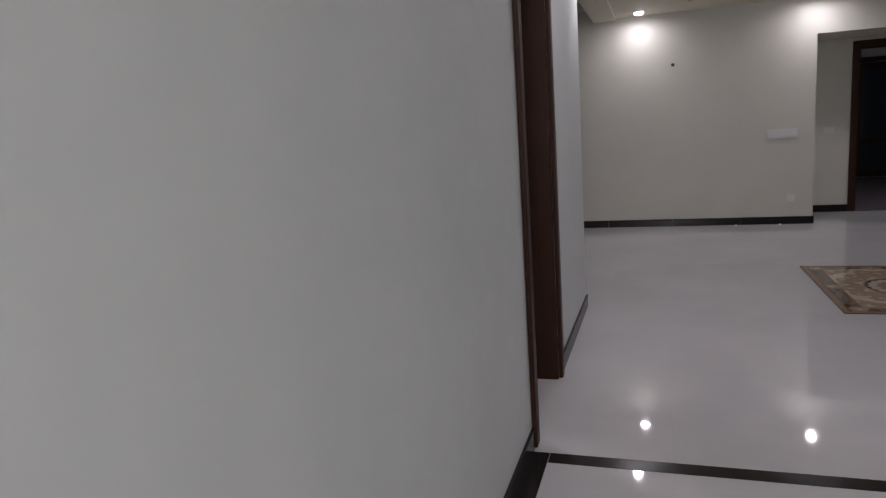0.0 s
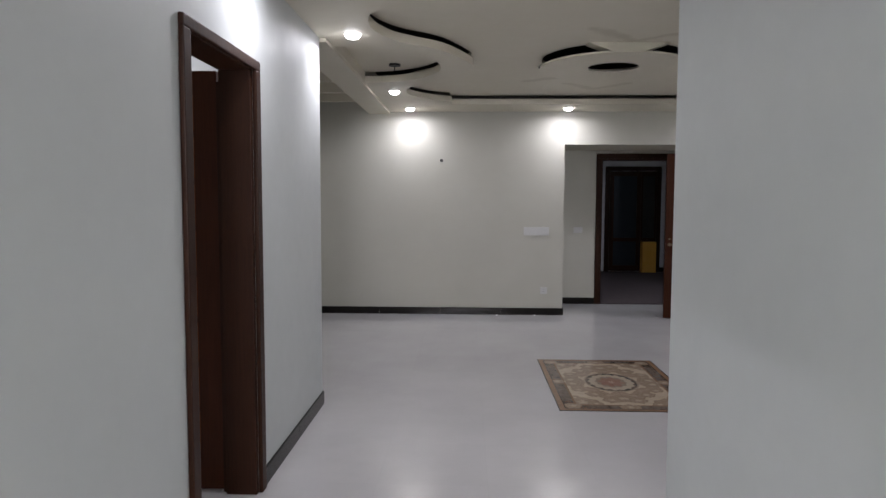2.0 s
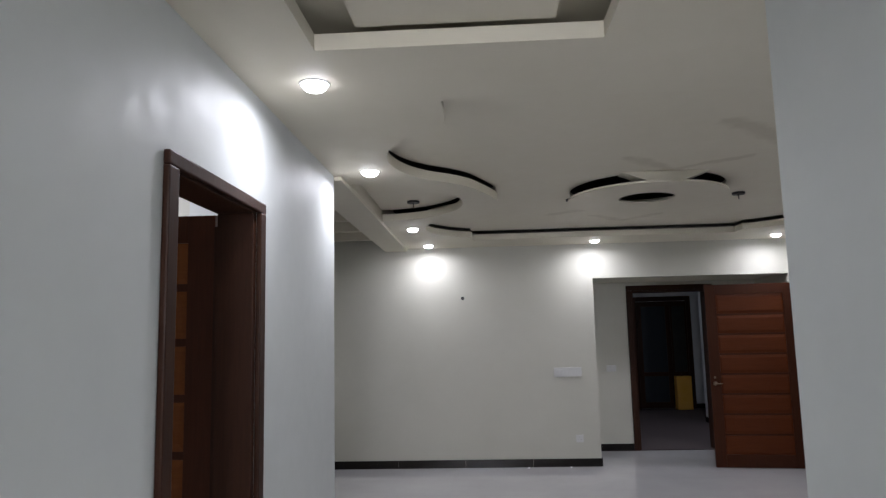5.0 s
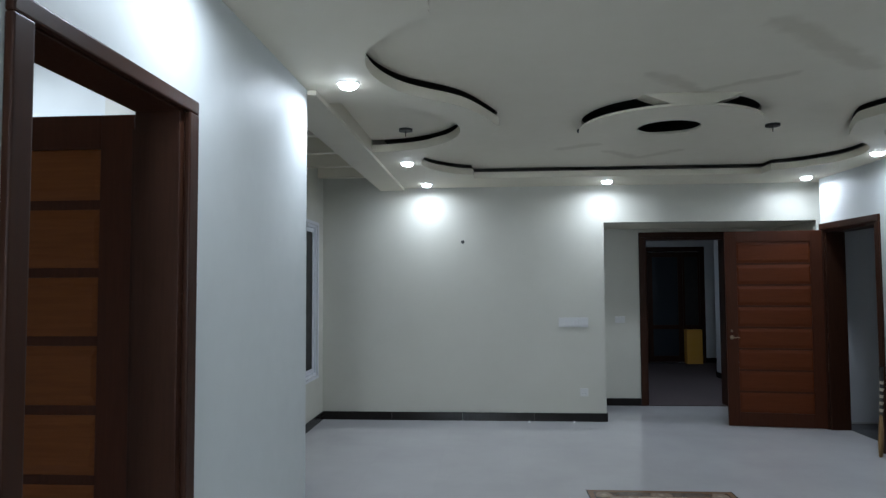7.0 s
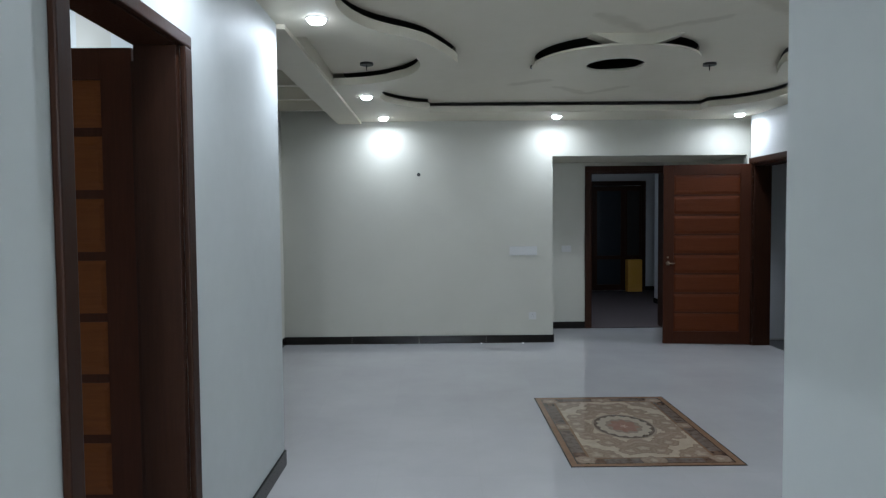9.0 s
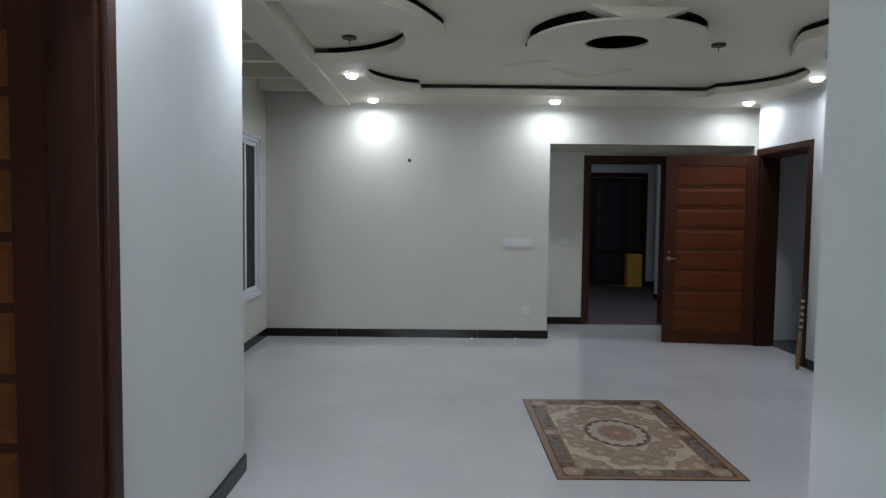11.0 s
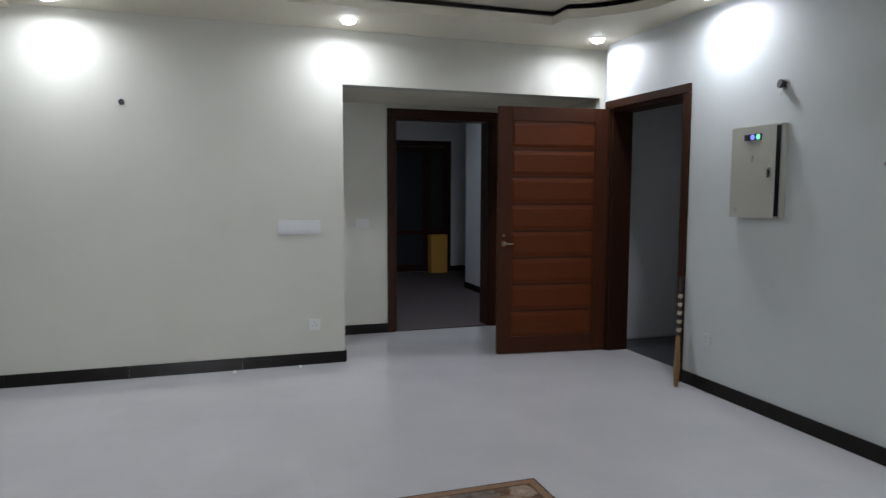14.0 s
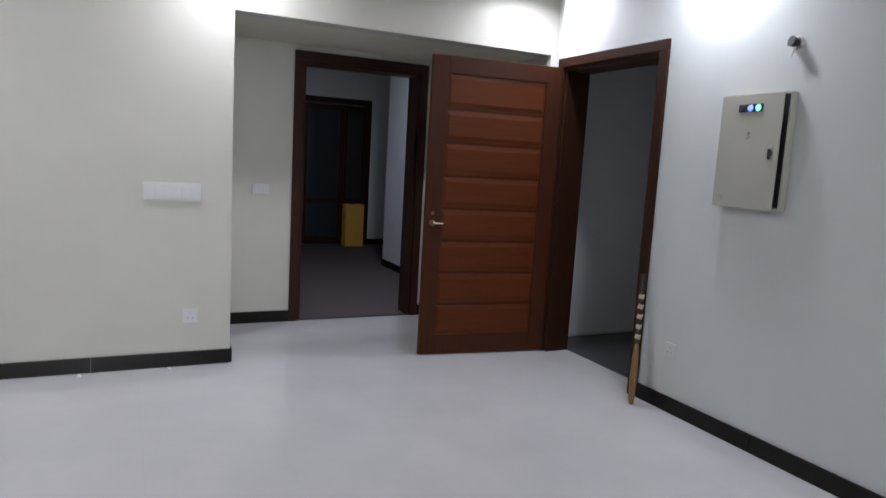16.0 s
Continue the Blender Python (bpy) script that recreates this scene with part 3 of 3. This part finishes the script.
# ---- rug-patterned tile inlay in the floor ----
def rug_material():
    m, nt, b = material("printed_rug_tile")
    geo = nt.nodes.new("ShaderNodeTexCoord")
    sep = nt.nodes.new("ShaderNodeSeparateXYZ")
    nt.links.new(geo.outputs["Object"], sep.inputs[0])

    def math_node(op, a, c=None):
        n = nt.nodes.new("ShaderNodeMath")
        n.operation = op
        for i, v in enumerate((a, c)):
            if v is None:
                continue
            if isinstance(v, (int, float)):
                n.inputs[i].default_value = v
            else:
                nt.links.new(v, n.inputs[i])
        return n.outputs[0]

    def mix(fac, a, c):
        n = nt.nodes.new("ShaderNodeMix")
        n.data_type = "RGBA"
        nt.links.new(fac, n.inputs["Factor"])
        for k, v in (("A", a), ("B", c)):
            if isinstance(v, tuple):
                n.inputs[k].default_value = (*v, 1)
            else:
                nt.links.new(v, n.inputs[k])
        return n.outputs["Result"]

    ax, ay = math_node("ABSOLUTE", sep.outputs["X"]), math_node("ABSOLUTE", sep.outputs["Y"])
    vec = coords(nt)
    wob = noise_fac(nt, vec, 16.0, 3)
    fold = nt.nodes.new("ShaderNodeCombineXYZ")
    nt.links.new(ax, fold.inputs[0])
    nt.links.new(ay, fold.inputs[1])
    leafy = noise_fac(nt, fold.outputs[0], 22.0, 4, 0.6)
    edge = math_node("MINIMUM", math_node("SUBTRACT", 0.54, ax), math_node("SUBTRACT", 0.79, ay))
    rx, ry = math_node("DIVIDE", sep.outputs["X"], 0.212), math_node("DIVIDE", sep.outputs["Y"], 0.275)
    rad = math_node("SQRT", math_node("ADD", math_node("MULTIPLY", rx, rx), math_node("MULTIPLY", ry, ry)))
    ang = math_node("ARCTAN2", ry, rx)

    def wave(v, k, amp):
        return math_node("MULTIPLY", math_node("SINE", math_node("MULTIPLY", v, k)), amp)

    def rosette(field, cx, cy, r, petals=5.0):
        """A printed flower or scroll head, mirrored to all four quarters."""
        dx, dy = math_node("SUBTRACT", ax, cx), math_node("SUBTRACT", ay, cy)
        d = math_node("DIVIDE", math_node("SQRT", math_node("ADD", math_node("MULTIPLY", dx, dx), math_node("MULTIPLY", dy, dy))), r)
        d = math_node("ADD", d, math_node("ADD", wave(math_node("ARCTAN2", dy, dx), petals, 0.06), math_node("MULTIPLY", math_node("SUBTRACT", leafy, 0.5), 0.9)))
        tone = ramp(nt, d, [(0.10, (0.46, 0.38, 0.295)), (0.34, (0.38, 0.30, 0.225)), (0.52, (0.29, 0.215, 0.158)), (0.70, (0.355, 0.275, 0.205)), (0.95, (0.285, 0.213, 0.157))])
        return mix(math_node("LESS_THAN", d, 1.0), field, tone)

    field = ramp(nt, wob, [(0.3, (0.46, 0.375, 0.28)), (0.7, (0.56, 0.46, 0.345))])
    # wreath of scrolls round the medallion
    lobes = math_node("ADD", math_node("SUBTRACT", rad, 1.42), math_node("ADD", math_node("MULTIPLY", math_node("COSINE", math_node("MULTIPLY", ang, 8.0)), 0.13), math_node("MULTIPLY", math_node("SUBTRACT", leafy, 0.5), 0.55)))
    lobes = math_node("ABSOLUTE", lobes)
    scroll = ramp(nt, lobes, [(0.05, (0.38, 0.295, 0.225)), (0.14, (0.315, 0.235, 0.175)), (0.20, (0.37, 0.285, 0.215)), (0.27, (0.29, 0.21, 0.15))])
    field = mix(math_node("LESS_THAN", lobes, 0.30), field, scroll)
    for cx, cy, r, petals in ((0.0, 0.47, 0.10, 6.0), (0.33, 0.06, 0.085, 5.0), (0.20, 0.36, 0.075, 4.0), (0.31, 0.24, 0.06, 5.0), (0.10, 0.52, 0.07, 4.0),
                              (0.33, 0.58, 0.115, 5.0), (0.24, 0.62, 0.06, 4.0), (0.38, 0.46, 0.055, 4.0)):
        field = rosette(field, cx, cy, r, petals)
    # medallion: toothed dark ring, cream ring, brown ring, rose heart
    ring_tone = ramp(nt, wob, [(0.35, (0.105, 0.08, 0.062)), (0.65, (0.20, 0.155, 0.12))])
    field = mix(math_node("LESS_THAN", rad, 1.06), field, (0.36, 0.29, 0.22))
    field = mix(math_node("LESS_THAN", rad, 0.99), field, ring_tone)
    field = mix(math_node("LESS_THAN", math_node("ADD", rad, wave(ang, 16.0, 0.045)), 0.87), field, (0.47, 0.40, 0.31))
    field = mix(math_node("LESS_THAN", math_node("ADD", rad, wave(ang, 12.0, 0.03)), 0.60), field, (0.31, 0.245, 0.19))
    rose = ramp(nt, wob, [(0.35, (0.30, 0.165, 0.125)), (0.65, (0.34, 0.215, 0.165))])
    field = mix(math_node("LESS_THAN", math_node("ADD", rad, wave(ang, 8.0, 0.06)), 0.46), field, rose)
    field = mix(math_node("LESS_THAN", math_node("ADD", rad, wave(ang, 5.0, 0.05)), 0.10), field, (0.46, 0.33, 0.26))
    # borders: brown line, blue-grey panels between dark brown ends, tan band, black edge
    field = mix(math_node("LESS_THAN", edge, 0.150), field, (0.24, 0.15, 0.092))
    grey = ramp(nt, math_node("ADD", math_node("MULTIPLY", leafy, 0.7), math_node("MULTIPLY", wob, 0.3)),
                [(0.38, (0.11, 0.072, 0.05)), (0.47, (0.165, 0.13, 0.105)), (0.62, (0.215, 0.178, 0.147))])
    along = math_node("MINIMUM", math_node("MAXIMUM", math_node("SUBTRACT", ax, 0.10), math_node("SUBTRACT", ay, 0.10)), 1.0)
    brown = ramp(nt, leafy, [(0.4, (0.11, 0.068, 0.046)), (0.6, (0.19, 0.125, 0.085))])
    ends = math_node("MINIMUM", math_node("GREATER_THAN", ax, 0.31), math_node("GREATER_THAN", ay, 0.54))
    panel = mix(ends, grey, brown)
    middle = math_node("MINIMUM", math_node("LESS_THAN", math_node("MINIMUM", ax, ay), 0.07), math_node("GREATER_THAN", along, 0.0))
    panel = mix(middle, panel, brown)
    field = mix(math_node("LESS_THAN", edge, 0.135), field, panel)
    for cx, cy, r in ((0.445, 0.0, 0.06), (0.0, 0.695, 0.075), (0.425, 0.675, 0.065)):
        field = rosette(field, cx, cy, r)
    field = mix(math_node("LESS_THAN", edge, 0.056), field, (0.10, 0.06, 0.045))
    field = mix(math_node("LESS_THAN", edge, 0.048), field, ramp(nt, wob, [(0.3, (0.24, 0.145, 0.09)), (0.7, (0.29, 0.185, 0.118))]))
    field = mix(math_node("LESS_THAN", edge, 0.008), field, (0.035, 0.03, 0.028))
    nt.links.new(field, b.inputs["Base Color"])
    b.inputs["Roughness"].default_value = 0.07
    return m


RUG = rug_material()
rug = empty("rug_tile_panel", pose(2.302, 6.30, 0.0), "brown and cream rug-patterned glossy tile panel set in the floor", "floor tile panel")
for ix in range(2):
    for iy in range(3):
        bm = bmesh.new()
        add_box(bm, -0.54 + 0.54 * ix + 0.0004, 0.0 + 0.54 * ix - 0.0004, -0.79 + 1.58 / 3 * iy + 0.0004, -0.79 + 1.58 / 3 * (iy + 1) - 0.0004, 0.0005, 0.004, 0.0006)
        part("printed_tile", bm, RUG, rug)


# ---- switches and sockets ----
def switch_plate(m, w, h, gangs, label):
    s = empty("switch_plate", m, label, "switch")
    part("plate", boxes((-w / 2, w / 2, -0.012, 0, -h / 2, h / 2), bevel=0.003), SWITCH, s)
    k = (w - 0.03) / gangs
    for i in range(gangs):
        x = -w / 2 + 0.015 + k * i
        part("rocker", boxes((x + 0.003, x + k - 0.003, -0.016, -0.012, -h * 0.30, h * 0.30), bevel=0.0015), SWITCH, s)
    return s


switch_plate(pose(2.0, FAR, 1.125), 0.335, 0.11, 6, "wide white six-gang switch plate on the far wall")
switch_plate(pose(2.72, ALC_B, 1.10), 0.13, 0.085, 3, "white switch plate beside the corridor door")


def socket(m, label):
    s = empty("wall_socket", m, label, "socket", "wall sockets")
    part("plate", boxes((-0.045, 0.045, -0.01, 0, -0.045, 0.045), bevel=0.003), SWITCH, s)
    for x, z in ((0, 0.016), (-0.014, -0.012), (0.014, -0.012)):
        bm = bmesh.new()
        add_tube(bm, 0.003, 0.003, 0, 0.002, 10, pose(x, -0.0115, z, -90))
        part("pin_hole", bm, DUCT, s)
    return s


socket(pose(2.11, FAR, 0.33), "white wall socket low on the far wall")
socket(pose(RIGHT, 8.04, 0.372, 0, 0, -90), "white wall socket low beside the side door")
socket(pose(RIGHT, 6.372, 0.39, 0, 0, -90), "white wall socket low on the long wall")
socket(pose(RIGHT, 6.28, 0.39, 0, 0, -90), "white wall socket low on the long wall")

# capped cable outlet on the far wall
outlet = empty("cable_outlet", pose(0.735, FAR, 2.06), "small dark cable outlet hole with a stub of wire", "cable outlet")
bm = bmesh.new()
add_tube(bm, 0.022, 0.020, 0, 0.012, 16, pose(0, 0, 0, 90))
part("sleeve", bm, DUCT, outlet)
bm = bmesh.new()
add_tube(bm, 0.006, 0.005, 0, 0.022, 8, pose(0, -0.005, 0, 100, 10))
part("wire_stub", bm, DUCT, outlet)


# ---- distribution board ----
db = empty("distribution_board", pose(RIGHT, 7.606, 1.544, 0, 0, -90), "grey-beige metal distribution board with lit indicators", "electrical panel")
W, H2 = 0.192, 0.287
part("back_box", boxes((-W + 0.004, W + 0.014, -0.045, 0, -H2 + 0.004, H2 + 0.006), bevel=0.002), GREY_METAL, db)
# black strip put in for the shade inside the ajar box
part("gap_shade", boxes((W - 0.03, W + 0.007, -0.0475, -0.0452, -H2 + 0.016, H2 - 0.006)), RUBBER, db, "black strip as shade behind the loose door")
door = part("door", boxes((-W, W, -0.0525, -0.047, -H2, H2), bevel=0.002), GREY_METAL, db)
door.matrix_basis = pose(-W, -0.055, 0) @ pose(0, 0, 0, 0, 0, -2.5) @ pose(W, 0.047, 0)
bm = bmesh.new()
add_box(bm, -0.075, 0.075, -0.056, -0.052, 0.200, 0.238, 0.0015)
part("indicator_window", bm, RUBBER, door, "dark rounded indicator window")
for x, mat, lab in ((-0.048, RUBBER, "unlit dark lens"), (0.0, BLUE_LED, "lit blue indicator"), (0.048, GREEN_LED, "lit green indicator")):
    bm = bmesh.new()
    add_tube(bm, 0.017, 0.014, 0, 0.006, 18, pose(x, -0.056, 0.219, 90))
    part("indicator", bm, mat, door, lab)
lock = part("latch_plate", boxes((0.135, 0.16, -0.057, -0.052, -0.045, 0.035), bevel=0.002), STEEL, door, "small steel latch")
part("latch_lever", boxes((0.142, 0.153, -0.066, -0.057, -0.035, 0.015), bevel=0.002), RUBBER, lock)
part("badge", boxes((-0.008, 0.008, -0.0535, -0.052, 0.065, 0.10)), STEEL, door)

# wall camera above the board
cc = empty("wall_camera_outlet", pose(RIGHT, 7.44, 2.07, 0, 0, -90), "small dark round wall fitting with loose white wire", "wall fitting")
bm = bmesh.new()
add_tube(bm, 0.035, 0.03, 0, 0.014, 24, pose(0, 0, 0, 90))
part("base", bm, STEEL, cc)
bm = bmesh.new()
add_tube(bm, 0.022, 0.026, 0.0, 0.028, 20, pose(0, -0.012, 0, 80, 0, -15))
part("body", bm, RUBBER, cc)
bm = bmesh.new()
add_tube(bm, 0.005, 0.004, 0, 0.05, 8, pose(0.004, -0.02, -0.02, 165, 10))
part("wire", bm, SWITCH, cc, "short white wire")


def cable(name, pts, r, mat, label, category):
    cu = bpy.data.curves.new(name, "CURVE")
    cu.dimensions, cu.bevel_depth, cu.bevel_resolution, cu.use_fill_caps = "3D", r, 3, True
    sp = cu.splines.new("BEZIER")
    sp.bezier_points.add(len(pts) - 1)
    for p, c in zip(sp.bezier_points, pts):
        p.co, p.handle_left_type, p.handle_right_type = c, "AUTO", "AUTO"
    cu.materials.append(mat)
    return tagged(new(name, cu), label, category)


wire = empty("hanging_cable", pose(RIGHT, 6.56, 2.28), "black conduit with a thin brown wire hanging from the wall", "cable")
c1 = cable("conduit", [(0.01, 0, 0.0), (-0.03, 0.03, -0.06), (-0.035, 0.078, -0.18), (-0.022, 0.138, -0.35)], 0.014, DUCT, "black corrugated conduit", "")
c2 = cable("loose_wire", [(-0.022, 0.138, -0.35), (-0.02, 0.112, -0.42), (-0.018, 0.098, -0.50), (-0.015, 0.145, -0.62), (-0.012, 0.20, -0.72)], 0.004, WIRE, "thin brown wire", "")
for c in (c1, c2):
    c.parent = wire
    del c["label"]

# shallow round box with patched ring on the long wall
jb = empty("junction_box_cover", pose(RIGHT, 6.27, 1.09, 0, 0, -90), "white square cover with a patched plaster ring", "junction cover")
part("cover", boxes((-0.035, 0.035, -0.008, 0, -0.035, 0.035), bevel=0.002), SWITCH, jb)
bm = lathe([(0.100, 0.0), (0.103, 0.002), (0.108, 0.002), (0.111, 0.0)], 40)
bm.transform(pose(0, 0, 0, 90))
part("plaster_ring", bm, CREAM, jb, "faint plaster patch ring")

# ---- cricket bat leaning at the side door ----
bat = empty("cricket_bat", pose(4.535, 8.195, 0.002) @ pose(0, 0, 0, -6.5, 6.0, 0) @ pose(0, 0, 0, 0, 0, -36), "short willow cricket bat with taped black grip, leaning on the wall", "cricket bat")
bm = bmesh.new()
secs = [(0.0, 0.046, 0.014), (0.03, 0.050, 0.019), (0.15, 0.050, 0.026), (0.28, 0.047, 0.020), (0.34, 0.030, 0.016), (0.37, 0.016, 0.014)]
rings = []
for z, w, t in secs:
    rings.append([bm.verts.new((t * math.cos(a) * 0.9, w * math.sin(a), z)) for a in [2 * math.pi * i / 16 for i in range(16)]])
for a, b in zip(rings, rings[1:]):
    for i in range(16):
        bm.faces.new((a[i], a[(i + 1) % 16], b[(i + 1) % 16], b[i]))
bm.faces.new(rings[0]), bm.faces.new(rings[-1])
part("blade", bm, BAT_WOOD, bat)
bm = bmesh.new()
add_tube(bm, 0.016, 0.016, 0.36, 0.76, 16)
add_tube(bm, 0.016, 0.021, 0.76, 0.80, 16)
part("handle_grip", bm, GRIP, bat, "black rubber grip")
for i in range(5):
    bm = bmesh.new()
    add_tube(bm, 0.0175, 0.0175, 0, 0.026, 16, pose(0, 0, 0.40 + 0.062 * i, 16, 10))
    part("tape_band", bm, TAPE, bat, "cream tape wrap")

# small bits of white packing film left on the floor under the far wall
for fx, fy, turn in ((1.48, 9.565, 25), (1.985, 9.57, 70)):
    scrap = tagged(new("paper_scrap"), "tiny crumpled white scrap on the floor by the skirting", "scrap", "floor scraps")
    scrap.matrix_world = pose(fx, fy, 0.0, 0, 0, turn)
    bm = bmesh.new()
    top = [bm.verts.new(p) for p in ((-0.014, -0.006, 0.010), (0.002, -0.009, 0.016), (0.015, 0.001, 0.007), (0.003, 0.008, 0.019), (-0.011, 0.006, 0.006))]
    low = [bm.verts.new(p) for p in ((-0.012, -0.008, 0.0), (0.003, -0.011, 0.0), (0.016, 0.0, 0.0), (0.004, 0.010, 0.0), (-0.013, 0.007, 0.0))]
    for k in range(5):
        bm.faces.new((low[k], low[(k + 1) % 5], top[(k + 1) % 5], top[k]))
    bmesh.ops.triangulate(bm, faces=[bm.faces.new(top), bm.faces.new(low[::-1])])
    part("film", bm, SCRAP, scrap)

# ---- bedroom behind the open door ----
structure("bedroom_floor", boxes((-4.0, -0.201, 2.0, 5.5, -0.1, 0)), FLOOR, "polished white porcelain tile floor", "floor")
structure("bedroom_walls", boxes((-4.1, -4.0, 1.9, 5.6, 0, TOP), (-4.0, -0.16, 1.85, 2.0, 0, TOP), (-4.0, BAY_X - 0.2, 5.5, 5.66, 0, TOP)), WALL, "off-white painted bedroom walls", "wall")
structure("bedroom_ceiling", boxes((-4.0, -0.16, 2.0, 5.5, 3.0, 3.06)), CEIL, "plain cream bedroom ceiling", "ceiling")

# ---- corridor beyond the alcove ----
structure("corridor_floor", boxes((1.6, 6.6, ALC_B + 0.02, 15.35, -0.1, 0.006)), CARPET, "mauve-brown carpet in the corridor", "carpet")
structure("corridor_walls", boxes((1.5, 1.6, ALC_B + 0.2, 15.5, 0, TOP), (1.6, 6.7, 15.35, 15.5, 0, TOP), (4.80, 6.7, 10.95, 13.34, 0, TOP),
                                  (6.6, 6.7, 13.34, 15.35, 0, TOP), (1.6, ALC_L, ALC_B, ALC_B + 0.2, 0, TOP), (ALC_R + 0.1, 4.95, ALC_B + 0.1, ALC_B + 0.29, 0, TOP)),
          BLUEWALL, "bluish white corridor walls in dim light", "wall")
structure("corridor_ceiling", boxes((1.6, 6.6, ALC_B + 0.2, 15.35, 2.68, 2.75)), CEIL, "plain corridor ceiling", "ceiling")
skirting("corridor_baseboard", [(4.80, 10.95, 4.80, 13.34, -1, 0), (4.80, 13.34, 6.6, 13.34, 0, 1), (5.25, 15.35, 6.6, 15.35, 0, -1)], "black granite corridor skirting")

# glazed double door at the corridor's end: one leaf glazed, the other's panes painted dark as an unlit opening
gd = empty("glazed_door", pose(4.06, 15.29, 0), "dark wooden glazed double door at the corridor's end", "glazed door")
GDW, GDH = 1.19, 2.275
for x0, x1 in ((0, 0.09), (GDW - 0.09, GDW)):
    part("frame_post", boxes((x0, x1, 0, 0.055, 0.006, GDH), bevel=0.004), FRAME_WOOD, gd)
part("frame_head", boxes((0.09, GDW - 0.09, 0, 0.055, GDH - 0.09, GDH), bevel=0.004), FRAME_WOOD, gd)
for x0, x1, st, pane_mat, pane_label in ((0.095, 0.765, 0.09, DARK_GLASS, "dark reflective glass"), (0.77, GDW - 0.095, 0.035, NIGHT, "dark sheet standing in for an unlit opening")):
    leaf = part("leaf_frame", boxes((x0, x0 + st, 0.01, 0.04, 0.02, GDH - 0.10), (x1 - st, x1, 0.01, 0.04, 0.02, GDH - 0.10), (x0 + st, x1 - st, 0.01, 0.04, 0.02, 0.14),
                                    (x0 + st, x1 - st, 0.01, 0.04, GDH - 0.20, GDH - 0.10), (x0 + st, x1 - st, 0.01, 0.04, 0.66, 0.74), bevel=0.003), FRAME_WOOD, gd)
    for z0, z1 in ((0.14, 0.66), (0.74, GDH - 0.20)):
        part("pane", boxes((x0 + st, x1 - st, 0.022, 0.028, z0, z1)), pane_mat, leaf, pane_label)

# yellow carton beside it
carton = empty("yellow_carton", pose(4.972, 15.185, 0.006, 0, 0, 3), "tall yellow cardboard carton standing on the carpet", "carton")
part("box_body", boxes((-0.148, 0.148, -0.085, 0.085, 0, 0.655), bevel=0.006), YELLOW, carton)
part("box_flap", boxes((-0.146, 0.146, -0.092, -0.086, 0.0, 0.14), bevel=0.002), YELLOW, carton)
part("top_spike", boxes((-0.03, -0.01, -0.02, 0.02, 0.655, 0.71), bevel=0.003), RAIL_WOOD, carton)

# ---- stair lobby beyond the side door ----
structure("lobby_floor", boxes((RIGHT + 0.2, 7.6, 7.0, 9.655, -0.1, 0.0015)), DARK_TILE, "dark grey tile floor of the side lobby", "floor")
structure("lobby_walls", boxes((RIGHT + 0.2, 7.6, 9.655, 9.80, 0, TOP), (7.6, 7.75, 6.85, 9.80, 0, TOP), (RIGHT + 0.2, 7.6, 6.85, 7.0, 0, TOP)), BLUEWALL, "bluish white lobby walls in shade", "wall")
structure("lobby_ceiling", boxes((RIGHT + 0.2, 7.6, 7.0, 9.655, 2.75, 2.8)), CEIL, "plain lobby ceiling", "ceiling")
# pale strip that draws the thin white line at the wall's foot
structure("lobby_foot_strip", boxes((RIGHT + 0.2, 7.6, 9.643, 9.654, 0.0015, 0.018), bevel=0.003), SWITCH, "thin pale strip along the foot of the lobby wall", "trim")
